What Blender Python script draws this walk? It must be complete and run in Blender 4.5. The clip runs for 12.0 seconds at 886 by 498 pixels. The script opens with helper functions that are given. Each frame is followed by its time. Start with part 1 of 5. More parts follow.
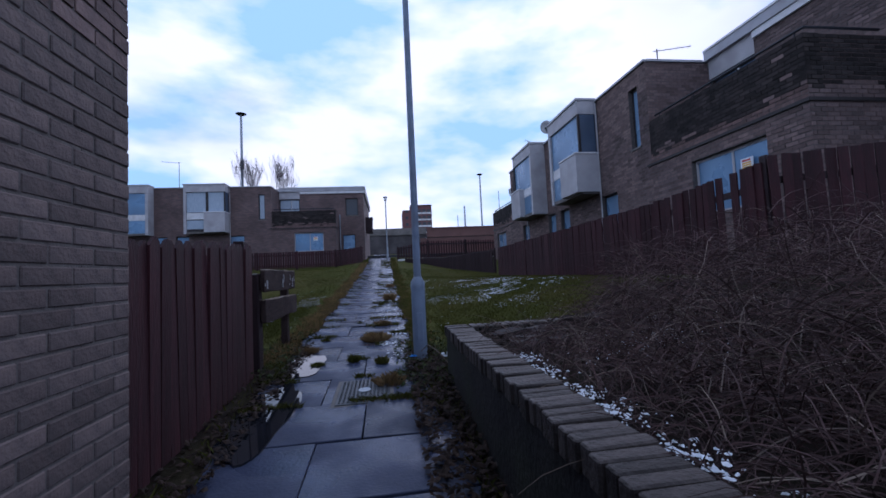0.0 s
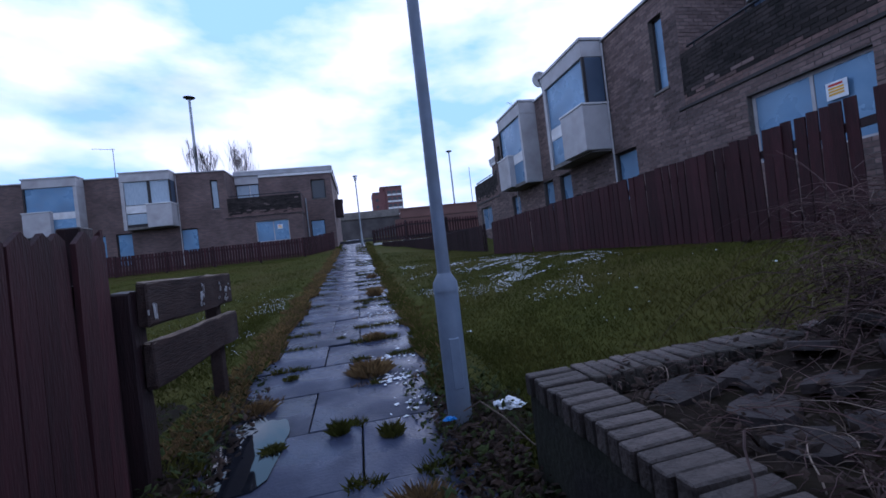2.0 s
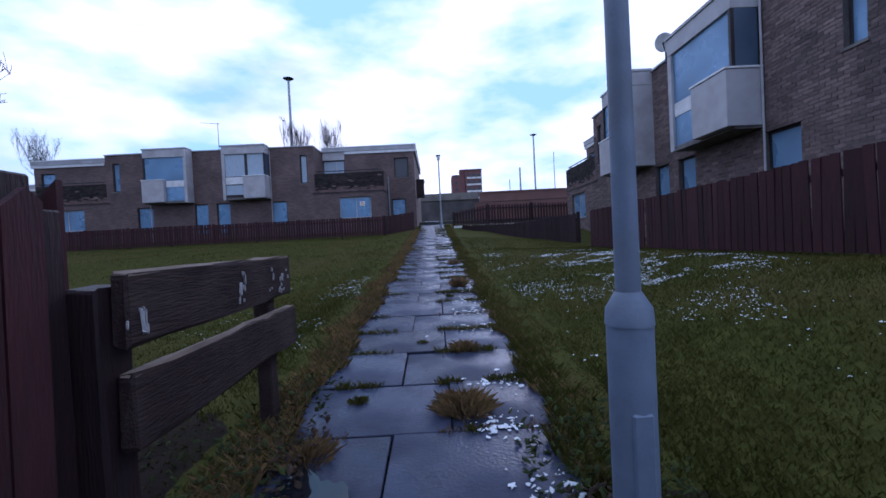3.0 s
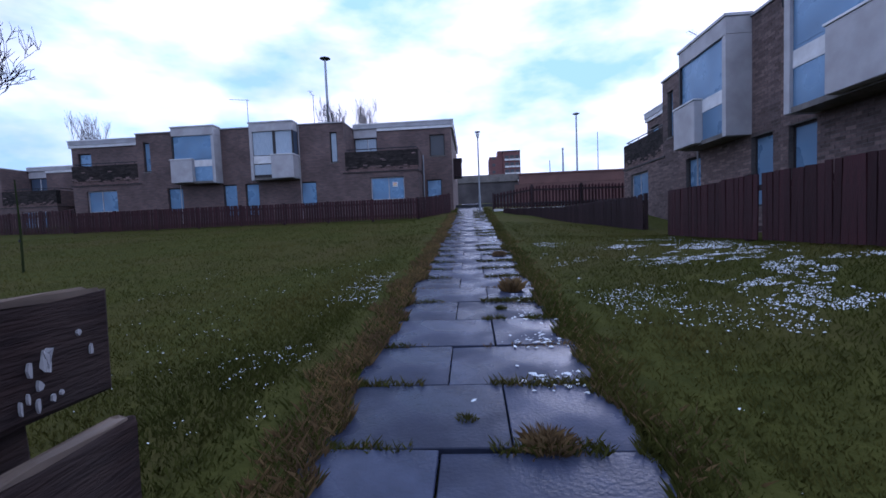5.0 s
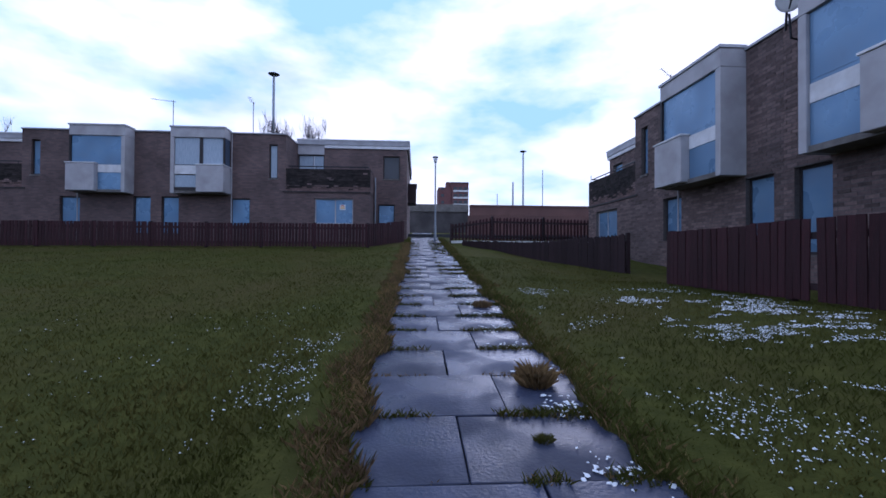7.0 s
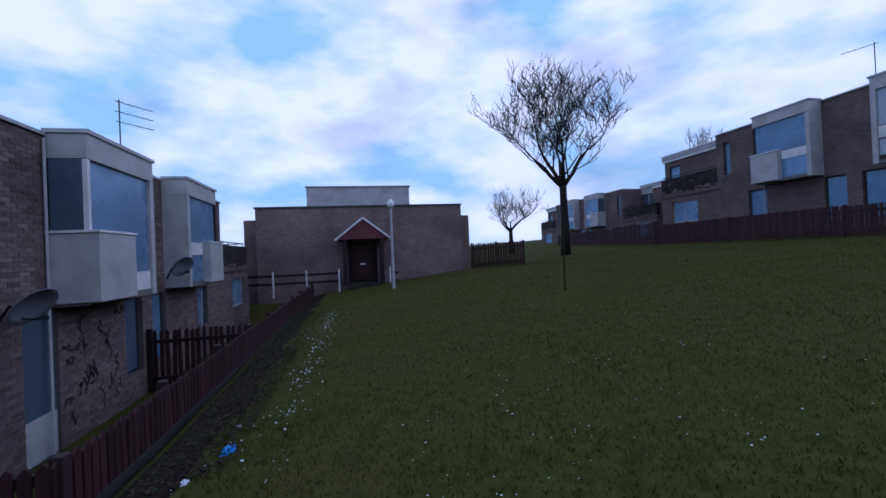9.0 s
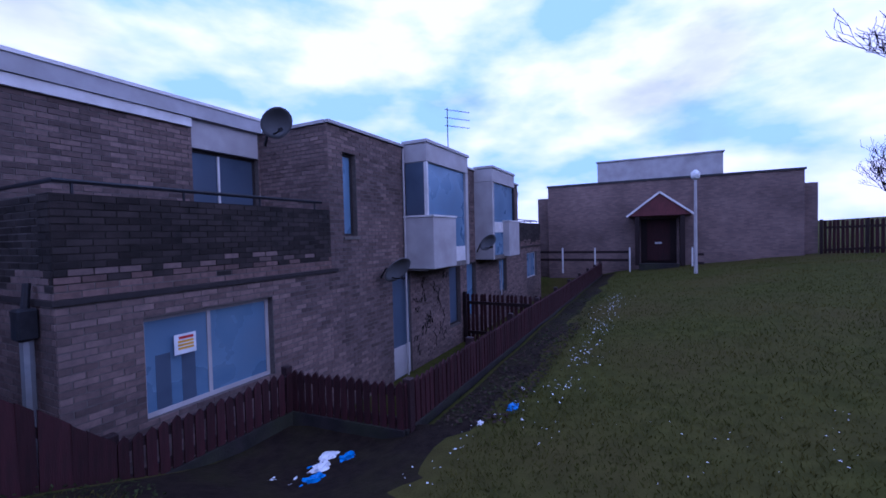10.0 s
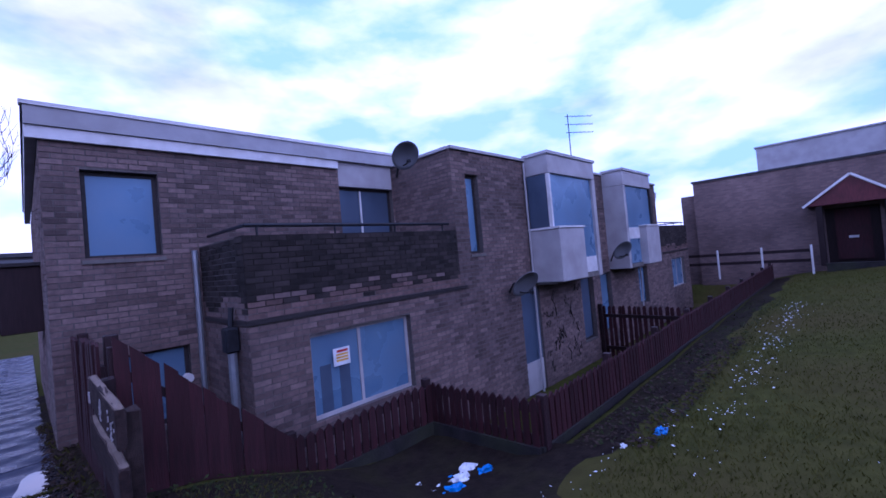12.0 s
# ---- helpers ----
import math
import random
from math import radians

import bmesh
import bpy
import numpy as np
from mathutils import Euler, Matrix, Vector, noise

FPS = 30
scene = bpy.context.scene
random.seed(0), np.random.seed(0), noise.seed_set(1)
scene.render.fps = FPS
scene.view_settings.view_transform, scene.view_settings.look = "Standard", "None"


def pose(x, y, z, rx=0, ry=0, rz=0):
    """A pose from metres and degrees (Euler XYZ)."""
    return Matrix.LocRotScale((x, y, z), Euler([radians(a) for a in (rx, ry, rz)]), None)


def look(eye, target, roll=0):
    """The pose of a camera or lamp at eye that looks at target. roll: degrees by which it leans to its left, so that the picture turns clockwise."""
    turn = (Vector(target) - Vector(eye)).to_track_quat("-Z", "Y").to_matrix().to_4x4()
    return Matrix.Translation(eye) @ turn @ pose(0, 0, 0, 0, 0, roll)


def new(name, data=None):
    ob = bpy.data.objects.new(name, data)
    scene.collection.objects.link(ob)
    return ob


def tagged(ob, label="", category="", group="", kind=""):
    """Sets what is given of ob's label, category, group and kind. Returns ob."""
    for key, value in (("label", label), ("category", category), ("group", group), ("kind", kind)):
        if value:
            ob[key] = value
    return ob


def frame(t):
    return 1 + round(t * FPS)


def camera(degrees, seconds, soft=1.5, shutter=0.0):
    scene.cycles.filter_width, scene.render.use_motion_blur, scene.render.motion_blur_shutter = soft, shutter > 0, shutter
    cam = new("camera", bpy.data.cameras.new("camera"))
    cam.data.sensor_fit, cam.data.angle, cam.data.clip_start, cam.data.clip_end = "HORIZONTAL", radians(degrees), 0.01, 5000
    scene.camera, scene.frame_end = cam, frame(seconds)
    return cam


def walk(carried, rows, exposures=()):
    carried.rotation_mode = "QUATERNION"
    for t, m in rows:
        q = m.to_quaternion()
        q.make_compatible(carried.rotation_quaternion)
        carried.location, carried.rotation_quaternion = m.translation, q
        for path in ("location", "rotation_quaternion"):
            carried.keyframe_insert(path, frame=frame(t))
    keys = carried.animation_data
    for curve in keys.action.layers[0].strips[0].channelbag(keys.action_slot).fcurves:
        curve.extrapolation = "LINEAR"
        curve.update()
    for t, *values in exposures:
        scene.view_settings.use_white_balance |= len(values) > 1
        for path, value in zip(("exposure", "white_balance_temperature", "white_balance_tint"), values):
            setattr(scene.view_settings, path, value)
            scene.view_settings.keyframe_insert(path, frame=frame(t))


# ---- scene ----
LENS = 94.0
PATH = [
    (0.0, (0.256, 1.340, 1.874), (1.623, 11.229, 2.452), -2.74),
    (0.5, (0.149, 1.873, 1.836), (2.308, 11.635, 2.026), -5.15),
    (1.0, (0.171, 2.495, 1.901), (2.361, 12.241, 2.369), -4.57),
    (1.5, (0.131, 3.087, 1.976), (3.298, 12.560, 2.465), -2.45),
    (2.0, (0.081, 3.649, 1.991), (2.060, 13.451, 2.037), -6.61),
    (2.5, (-0.034, 4.319, 2.030), (0.563, 14.299, 1.805), -3.31),
    (4.5, (-0.125, 6.265, 2.104), (-0.729, 16.246, 2.107), -4.16),
    (5.0, (-0.202, 6.841, 2.130), (-0.913, 16.801, 1.580), -2.29),
    (5.5, (-0.325, 7.340, 2.139), (0.045, 17.328, 1.800), -4.11),
    (6.0, (-0.384, 7.942, 2.149), (-0.499, 17.941, 2.209), -1.12),
    (6.5, (-0.502, 8.471, 2.244), (0.451, 18.425, 2.344), -0.41),
    (8.5, (-1.049, 10.520, 2.383), (-7.777, 17.914, 2.596), 1.84),
    (9.0, (-0.965, 10.804, 2.583), (-10.746, 12.883, 2.662), -2.47),
    (9.5, (-0.931, 10.980, 2.727), (-10.511, 8.124, 3.008), -3.59),
    (10.0, (-0.826, 10.985, 2.741), (-9.731, 6.446, 2.429), -1.37),
    (10.5, (-0.754, 10.990, 2.777), (-8.046, 4.147, 2.852), -3.80),
    (11.0, (-0.758, 11.068, 2.835), (-7.541, 3.720, 2.914), -5.88),
    (11.5, (-0.788, 11.130, 2.850), (-8.193, 4.410, 2.924), -5.18),
    (12.0, (-0.766, 11.093, 2.770), (-7.896, 4.085, 2.970), -5.10),
]
cam = camera(LENS, 12.0, soft=1.6, shutter=0.0)
walk(cam, [(t, look(e, g, r)) for t, e, g, r in PATH], exposures=[(0.0, -0.5, 5300, 27), (2.5, -0.32, 5150, 28), (6.5, -0.23, 5280, 31), (8.3, -0.9, 4980, 17), (9.2, -0.7, 4950, 32), (10.2, -0.38, 4600, 53), (12.0, -0.22, 4690, 56)])

# ---------------------------------------------------------------- light
SKY_ROT = radians(20)
world = bpy.data.worlds.new("overcast_sky")
scene.world = world
world.use_nodes = True
wn, wl = world.node_tree.nodes, world.node_tree.links
wn.clear()
w_out = wn.new("ShaderNodeOutputWorld")
w_sky = wn.new("ShaderNodeTexSky")
w_sky.sky_type = "NISHITA"
w_sky.sun_disc = False
w_sky.sun_elevation, w_sky.sun_rotation = radians(24), SKY_ROT
w_bg = wn.new("ShaderNodeBackground")
w_bg.inputs["Strength"].default_value = 0.15
w_cloud = wn.new("ShaderNodeBackground")
w_cloud.inputs["Strength"].default_value = 1.0
w_tc = wn.new("ShaderNodeTexCoord")
w_map = wn.new("ShaderNodeMapping")
w_map.inputs["Scale"].default_value = (1.0, 1.0, 2.4)
w_n = wn.new("ShaderNodeTexNoise")
w_n.inputs["Scale"].default_value = 2.3
w_n.inputs["Detail"].default_value = 7.0
w_n.inputs["Roughness"].default_value = 0.52
w_r = wn.new("ShaderNodeValToRGB")
w_r.color_ramp.elements[0].position, w_r.color_ramp.elements[1].position = 0.30, 0.50
w_n2 = wn.new("ShaderNodeTexNoise")
w_n2.inputs["Scale"].default_value = 3.6
w_n2.inputs["Detail"].default_value = 6.0
w_r.color_ramp.elements[0].color = (0.5, 0.5, 0.5, 1)
w_r2 = wn.new("ShaderNodeValToRGB")
w_r2.color_ramp.elements[0].position, w_r2.color_ramp.elements[1].position = 0.38, 0.58
w_r2.color_ramp.elements[0].color = (0.62, 1.0, 1.22, 1)
w_r2.color_ramp.elements[1].color = (1.5, 1.52, 1.52, 1)
w_mix = wn.new("ShaderNodeMixShader")
wl.new(w_tc.outputs["Generated"], w_map.inputs["Vector"])
wl.new(w_map.outputs["Vector"], w_n.inputs["Vector"])
wl.new(w_map.outputs["Vector"], w_n2.inputs["Vector"])
wl.new(w_n.outputs["Fac"], w_r.inputs["Fac"])
wl.new(w_n2.outputs["Fac"], w_r2.inputs["Fac"])
wl.new(w_r2.outputs["Color"], w_cloud.inputs["Color"])
wl.new(w_sky.outputs["Color"], w_bg.inputs["Color"])
wl.new(w_r.outputs["Color"], w_mix.inputs["Fac"])
wl.new(w_bg.outputs["Background"], w_mix.inputs[1])
wl.new(w_cloud.outputs["Background"], w_mix.inputs[2])
wl.new(w_mix.outputs["Shader"], w_out.inputs["Surface"])
sun_data = bpy.data.lights.new("sun", "SUN")
sun_data.energy, sun_data.angle, sun_data.color = 0.5, radians(25), (1.0, 0.95, 0.88)
sun = new("sun", sun_data)
sun.matrix_world = look((0, 0, 60), (-20, -55, 33))


# ---------------------------------------------------------------- materials
def mat(name, col, rough=0.8, col2=None, scale=6.0, bump=0.2, bscale=None, metal=0.0, stain=None, stain_scale=0.7,
        per_piece=0.0, island=False, coord="Object", stretch=(1, 1, 1), stain_amount=0.5, rough_var=0.0, spec=0.25):
    """A procedural material: two tones of grain, larger stains, relief, and a shade that varies from piece to piece."""
    m = bpy.data.materials.new(name)
    m.use_nodes = True
    n, l = m.node_tree.nodes, m.node_tree.links
    b = n["Principled BSDF"]
    b.inputs["Metallic"].default_value = metal
    b.inputs["Specular IOR Level"].default_value = spec
    tc = n.new("ShaderNodeTexCoord")
    mp = n.new("ShaderNodeMapping")
    mp.inputs["Scale"].default_value = stretch
    l.new(tc.outputs[coord], mp.inputs["Vector"])
    n1 = n.new("ShaderNodeTexNoise")
    n1.inputs["Scale"].default_value, n1.inputs["Detail"].default_value = scale, 6.0
    l.new(mp.outputs["Vector"], n1.inputs["Vector"])
    c2 = col2 or tuple(0.7 * c for c in col)
    mx = n.new("ShaderNodeMix")
    mx.data_type = "RGBA"
    mx.inputs["A"].default_value, mx.inputs["B"].default_value = (*c2, 1), (*col, 1)
    rp = n.new("ShaderNodeValToRGB")
    rp.color_ramp.elements[0].position, rp.color_ramp.elements[1].position = 0.32, 0.68
    l.new(n1.outputs["Fac"], rp.inputs["Fac"])
    l.new(rp.outputs["Color"], mx.inputs["Factor"])
    last = mx.outputs["Result"]
    n2 = n.new("ShaderNodeTexNoise")
    n2.inputs["Scale"].default_value, n2.inputs["Detail"].default_value = stain_scale, 5.0
    l.new(tc.outputs[coord], n2.inputs["Vector"])
    if stain:
        r2 = n.new("ShaderNodeValToRGB")
        r2.color_ramp.elements[0].position, r2.color_ramp.elements[1].position = 0.45, 0.7
        r2.color_ramp.elements[1].color = (stain_amount, stain_amount, stain_amount, 1)
        l.new(n2.outputs["Fac"], r2.inputs["Fac"])
        m2 = n.new("ShaderNodeMix")
        m2.data_type = "RGBA"
        l.new(r2.outputs["Color"], m2.inputs["Factor"])
        l.new(last, m2.inputs["A"])
        m2.inputs["B"].default_value = (*stain, 1)
        last = m2.outputs["Result"]
    if per_piece:
        if island:
            rnd = n.new("ShaderNodeNewGeometry").outputs["Random Per Island"]
        else:
            rnd = n.new("ShaderNodeObjectInfo").outputs["Random"]
        mr = n.new("ShaderNodeMapRange")
        mr.inputs["To Min"].default_value, mr.inputs["To Max"].default_value = 1 - per_piece, 1 + per_piece
        l.new(rnd, mr.inputs["Value"])
        hs = n.new("ShaderNodeHueSaturation")
        l.new(mr.outputs["Result"], hs.inputs["Value"])
        l.new(last, hs.inputs["Color"])
        last = hs.outputs["Color"]
    l.new(last, b.inputs["Base Color"])
    if rough_var:
        rr = n.new("ShaderNodeMapRange")
        rr.inputs["From Min"].default_value, rr.inputs["From Max"].default_value = 0.4, 0.62
        rr.inputs["To Min"].default_value, rr.inputs["To Max"].default_value = max(0.03, rough - rough_var), min(1, rough + rough_var)
        l.new(n2.outputs["Fac"], rr.inputs["Value"])
        l.new(rr.outputs["Result"], b.inputs["Roughness"])
    else:
        b.inputs["Roughness"].default_value = rough
    if bump:
        n3 = n.new("ShaderNodeTexNoise")
        n3.inputs["Scale"].default_value, n3.inputs["Detail"].default_value = bscale or scale * 4, 6.0
        l.new(mp.outputs["Vector"], n3.inputs["Vector"])
        bp = n.new("ShaderNodeBump")
        bp.inputs["Strength"].default_value, bp.inputs["Distance"].default_value = bump, 0.02
        l.new(n3.outputs["Fac"], bp.inputs["Height"])
        l.new(bp.outputs["Normal"], b.inputs["Normal"])
    return m


def brick_mat(name, c1, c2, mortar, axis):
    """Brickwork for walls that stay far off; axis: the wall's horizontal direction, 'x' or 'y'."""
    m = bpy.data.materials.new(name)
    m.use_nodes = True
    n, l = m.node_tree.nodes, m.node_tree.links
    b = n["Principled BSDF"]
    tc = n.new("ShaderNodeTexCoord")
    sp, cb = n.new("ShaderNodeSeparateXYZ"), n.new("ShaderNodeCombineXYZ")
    l.new(tc.outputs["Object"], sp.inputs["Vector"])
    l.new(sp.outputs[axis.upper()], cb.inputs["X"])
    l.new(sp.outputs["Z"], cb.inputs["Y"])
    br = n.new("ShaderNodeTexBrick")
    br.inputs["Scale"].default_value = 1.0
    br.inputs["Brick Width"].default_value, br.inputs["Row Height"].default_value = 0.225, 0.075
    br.inputs["Mortar Size"].default_value, br.inputs["Mortar Smooth"].default_value = 0.006, 0.3
    br.inputs["Color1"].default_value, br.inputs["Color2"].default_value = (*c1, 1), (*c2, 1)
    br.inputs["Mortar"].default_value = (*mortar, 1)
    l.new(cb.outputs["Vector"], br.inputs["Vector"])
    nz = n.new("ShaderNodeTexNoise")
    nz.inputs["Scale"].default_value, nz.inputs["Detail"].default_value = 0.8, 6.0
    l.new(tc.outputs["Object"], nz.inputs["Vector"])
    rp = n.new("ShaderNodeValToRGB")
    rp.color_ramp.elements[0].position, rp.color_ramp.elements[1].position = 0.3, 0.7
    rp.color_ramp.elements[0].color = (0.45, 0.45, 0.47, 1)
    l.new(nz.outputs["Fac"], rp.inputs["Fac"])
    mx = n.new("ShaderNodeMix")
    mx.data_type, mx.blend_type = "RGBA", "MULTIPLY"
    mx.inputs["Factor"].default_value = 0.8
    l.new(br.outputs["Color"], mx.inputs["A"])
    l.new(rp.outputs["Color"], mx.inputs["B"])
    l.new(mx.outputs["Result"], b.inputs["Base Color"])
    b.inputs["Roughness"].default_value = 0.85
    bp = n.new("ShaderNodeBump")
    bp.inputs["Strength"].default_value, bp.inputs["Distance"].default_value = 0.5, 0.01
    bp.invert = True
    l.new(br.outputs["Fac"], bp.inputs["Height"])
    l.new(bp.outputs["Normal"], b.inputs["Normal"])
    return m


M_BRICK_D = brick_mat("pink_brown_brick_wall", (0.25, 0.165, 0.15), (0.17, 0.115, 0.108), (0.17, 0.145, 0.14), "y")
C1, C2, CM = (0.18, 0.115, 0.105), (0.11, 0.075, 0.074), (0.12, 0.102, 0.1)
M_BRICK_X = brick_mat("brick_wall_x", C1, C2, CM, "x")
M_BRICK_Y = brick_mat("brick_wall_y", C1, C2, CM, "y")
M_BRICK = mat("brown_brick", (0.19, 0.132, 0.122), 0.88, (0.128, 0.093, 0.09), 14, 0.35, 60, per_piece=0.3, island=True, stain=(0.07, 0.056, 0.057), stain_scale=0.5, stain_amount=0.65)
M_BRICK1 = mat("brown_brick_single", (0.15, 0.112, 0.105), 0.85, (0.09, 0.072, 0.071), 14, 0.35, 60, per_piece=0.3, stain=(0.08, 0.07, 0.07), stain_scale=0.9)
M_MORTAR = mat("mortar", (0.145, 0.128, 0.122), 0.95, (0.095, 0.083, 0.08), 20, 0.3, stain=(0.06, 0.055, 0.055), stain_amount=0.5)
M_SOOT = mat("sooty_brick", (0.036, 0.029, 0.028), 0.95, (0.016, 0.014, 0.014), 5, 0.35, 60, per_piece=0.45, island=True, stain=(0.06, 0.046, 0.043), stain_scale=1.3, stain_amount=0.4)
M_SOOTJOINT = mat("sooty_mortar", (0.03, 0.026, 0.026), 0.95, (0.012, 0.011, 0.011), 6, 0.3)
M_GRIMY = mat("grimy_brick", (0.125, 0.09, 0.085), 0.92, (0.08, 0.06, 0.06), 11, 0.35, 60, per_piece=0.3, island=True)
M_PANEL = mat("grey_cladding_panel", (0.42, 0.41, 0.43), 0.6, (0.36, 0.35, 0.37), 3, 0.08, 40, stain=(0.22, 0.2, 0.2), stain_scale=1.4, stain_amount=0.45)
M_WHITE = mat("weathered_white_paint", (0.7, 0.7, 0.72), 0.5, (0.58, 0.58, 0.6), 5, 0.06, 40, stain=(0.35, 0.33, 0.31), stain_scale=1.6, stain_amount=0.45)
M_FASCIA = mat("grey_fascia_board", (0.4, 0.4, 0.43), 0.55, (0.33, 0.33, 0.36), 4, 0.08, 40, stain=(0.22, 0.21, 0.2), stain_scale=1.2)
M_SHEET = mat("blue_steel_sheet", (0.17, 0.28, 0.42), 0.34, (0.12, 0.215, 0.345), 2.2, 0.05, 9, metal=0.25, stain=(0.09, 0.13, 0.2), stain_scale=1.1, stain_amount=0.5, rough_var=0.1)
M_SHEET2 = mat("dark_blue_steel_sheet", (0.10, 0.14, 0.21), 0.42, (0.075, 0.105, 0.16), 2.2, 0.05, 9, metal=0.25, stain=(0.06, 0.07, 0.1), stain_scale=1.1, rough_var=0.1)
M_DARKFRAME = mat("dark_window_frame", (0.035, 0.03, 0.032), 0.5, None, 20, 0.05)
M_ROOF = mat("roof_felt", (0.06, 0.06, 0.065), 0.9, (0.04, 0.04, 0.045), 8, 0.3)
M_STEEL = mat("galvanised_steel", (0.30, 0.33, 0.37), 0.45, (0.24, 0.27, 0.31), 12, 0.06, 60, metal=0.5, stain=(0.2, 0.19, 0.19), stain_scale=3)
M_LAMPPAINT = mat("blue_grey_column_paint", (0.19, 0.24, 0.33), 0.45, (0.15, 0.19, 0.27), 8, 0.1, 70, stain=(0.1, 0.1, 0.11), stain_scale=2.2, stain_amount=0.6)
M_DARKMETAL = mat("dark_metal", (0.03, 0.032, 0.04), 0.5, None, 15, 0.05, metal=0.4)
M_FENCE = mat("dark_red_fence_stain", (0.046, 0.0125, 0.0165), 0.7, (0.026, 0.0095, 0.012), 3, 0.35, 12, per_piece=0.28, stretch=(9, 9, 1), stain=(0.022, 0.014, 0.015), stain_scale=1.3, stain_amount=0.6)
M_FENCEDARK = mat("near_black_fence_stain", (0.028, 0.014, 0.016), 0.55, (0.018, 0.01, 0.012), 3, 0.35, 12, per_piece=0.35, stretch=(9, 9, 1))
M_OLDWOOD = mat("wet_weathered_timber", (0.042, 0.026, 0.024), 0.85, (0.022, 0.015, 0.016), 4, 0.5, 14, stretch=(8, 1, 8), stain=(0.10, 0.078, 0.07), stain_scale=3.2, stain_amount=0.3, spec=0.12)
# the slabs' blue is sky reflection mixed into the concrete's base colour
M_SLAB = mat("sky_tinted_wet_slab", (0.05, 0.058, 0.1), 0.36, (0.03, 0.036, 0.064), 5, 0.2, 45, per_piece=0.22, stain=(0.028, 0.033, 0.055), stain_scale=1.7, stain_amount=0.6, rough_var=0.26, coord="Object", spec=0.16)
M_JOINT = mat("wet_soil", (0.022, 0.016, 0.013), 0.98, (0.012, 0.009, 0.008), 9, 0.6, 30, stain=(0.03, 0.028, 0.012), stain_scale=1.5, spec=0.05)
M_TURF = mat("winter_turf", (0.06, 0.062, 0.015), 0.98, (0.036, 0.04, 0.010), 5, 0.7, 45, stain=(0.066, 0.052, 0.02), stain_scale=0.35, stain_amount=0.7, spec=0.03)
M_GRASS = mat("grass_blades", (0.078, 0.081, 0.018), 0.95, (0.047, 0.052, 0.012), 0.5, 0, per_piece=0.16, island=True, stain=(0.095, 0.074, 0.024), stain_scale=0.5, stain_amount=0.6, spec=0.04)
M_DRYGRASS = mat("dead_grass", (0.21, 0.135, 0.055), 0.85, (0.12, 0.075, 0.035), 2, 0, per_piece=0.4, island=True)
M_SNOW = mat("old_snow", (0.66, 0.68, 0.72), 0.6, (0.62, 0.66, 0.72), 14, 0.4, 50)
M_TWIG = mat("dead_bramble_stem", (0.1, 0.06, 0.056), 0.85, (0.05, 0.03, 0.029), 6, 0, per_piece=0.5, island=True)
M_TWIGPALE = mat("pale_dry_stem", (0.19, 0.145, 0.115), 0.8, (0.12, 0.09, 0.075), 6, 0, per_piece=0.4, island=True)
M_LEAF = mat("rotting_leaf", (0.042, 0.027, 0.021), 0.8, (0.02, 0.014, 0.012), 5, 0, per_piece=0.5, island=True, spec=0.1)
M_GREENLEAF = mat("weed_leaf", (0.034, 0.045, 0.014), 0.8, (0.02, 0.028, 0.010), 5, 0, per_piece=0.45, island=True, spec=0.08)
M_BARK = mat("dark_wet_bark", (0.026, 0.02, 0.019), 0.9, (0.014, 0.011, 0.011), 10, 0.5, 40, spec=0.1)
M_REDWOOD = mat("oxide_red_board", (0.13, 0.035, 0.04), 0.6, (0.09, 0.026, 0.03), 4, 0.2, 20, stretch=(6, 6, 1), stain=(0.05, 0.02, 0.02), stain_scale=2)
M_CONCRETE = mat("old_concrete", (0.19, 0.175, 0.165), 0.85, (0.12, 0.11, 0.105), 6, 0.4, 40, stain=(0.07, 0.065, 0.06), stain_scale=0.9, stain_amount=0.6)
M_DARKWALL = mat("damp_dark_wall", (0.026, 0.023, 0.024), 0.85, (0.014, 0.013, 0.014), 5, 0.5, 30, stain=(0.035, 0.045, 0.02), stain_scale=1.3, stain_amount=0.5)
M_COPING = mat("worn_coping_brick", (0.085, 0.068, 0.063), 0.75, (0.034, 0.028, 0.027), 11, 0.6, 50, per_piece=0.4, stain=(0.04, 0.04, 0.03), stain_scale=2.2, stain_amount=0.6, rough_var=0.15)
M_REDBRICK = mat("fresh_red_brick", (0.16, 0.102, 0.092), 0.85, (0.1, 0.066, 0.062), 14, 0.3, 60, per_piece=0.3, island=True)
M_SLATE = mat("dark_wet_slab", (0.046, 0.037, 0.037), 0.7, (0.02, 0.017, 0.018), 9, 0.5, 40, per_piece=0.4, stain=(0.018, 0.014, 0.012), stain_scale=5, stain_amount=0.8, spec=0.15)
M_IRON = mat("wet_cast_iron", (0.085, 0.09, 0.1), 0.5, (0.06, 0.063, 0.072), 12, 0.15, 50, metal=0.4)
M_BLUEBAG = mat("blue_plastic", (0.03, 0.22, 0.62), 0.35, (0.02, 0.15, 0.45), 9, 0.3, 40)
M_WHITEBAG = mat("white_plastic", (0.75, 0.78, 0.84), 0.35, (0.6, 0.64, 0.7), 9, 0.3, 40)
M_YELLOW = mat("yellow_print", (0.75, 0.42, 0.05), 0.6, None, 9, 0)
M_RED = mat("red_print", (0.55, 0.05, 0.04), 0.6, None, 9, 0)
M_GRAFFITI = mat("black_spray_paint", (0.015, 0.015, 0.018), 0.5, None, 9, 0)
M_TOWER = mat("tower_brick", (0.16, 0.075, 0.075), 0.85, (0.12, 0.055, 0.058), 1, 0.1)
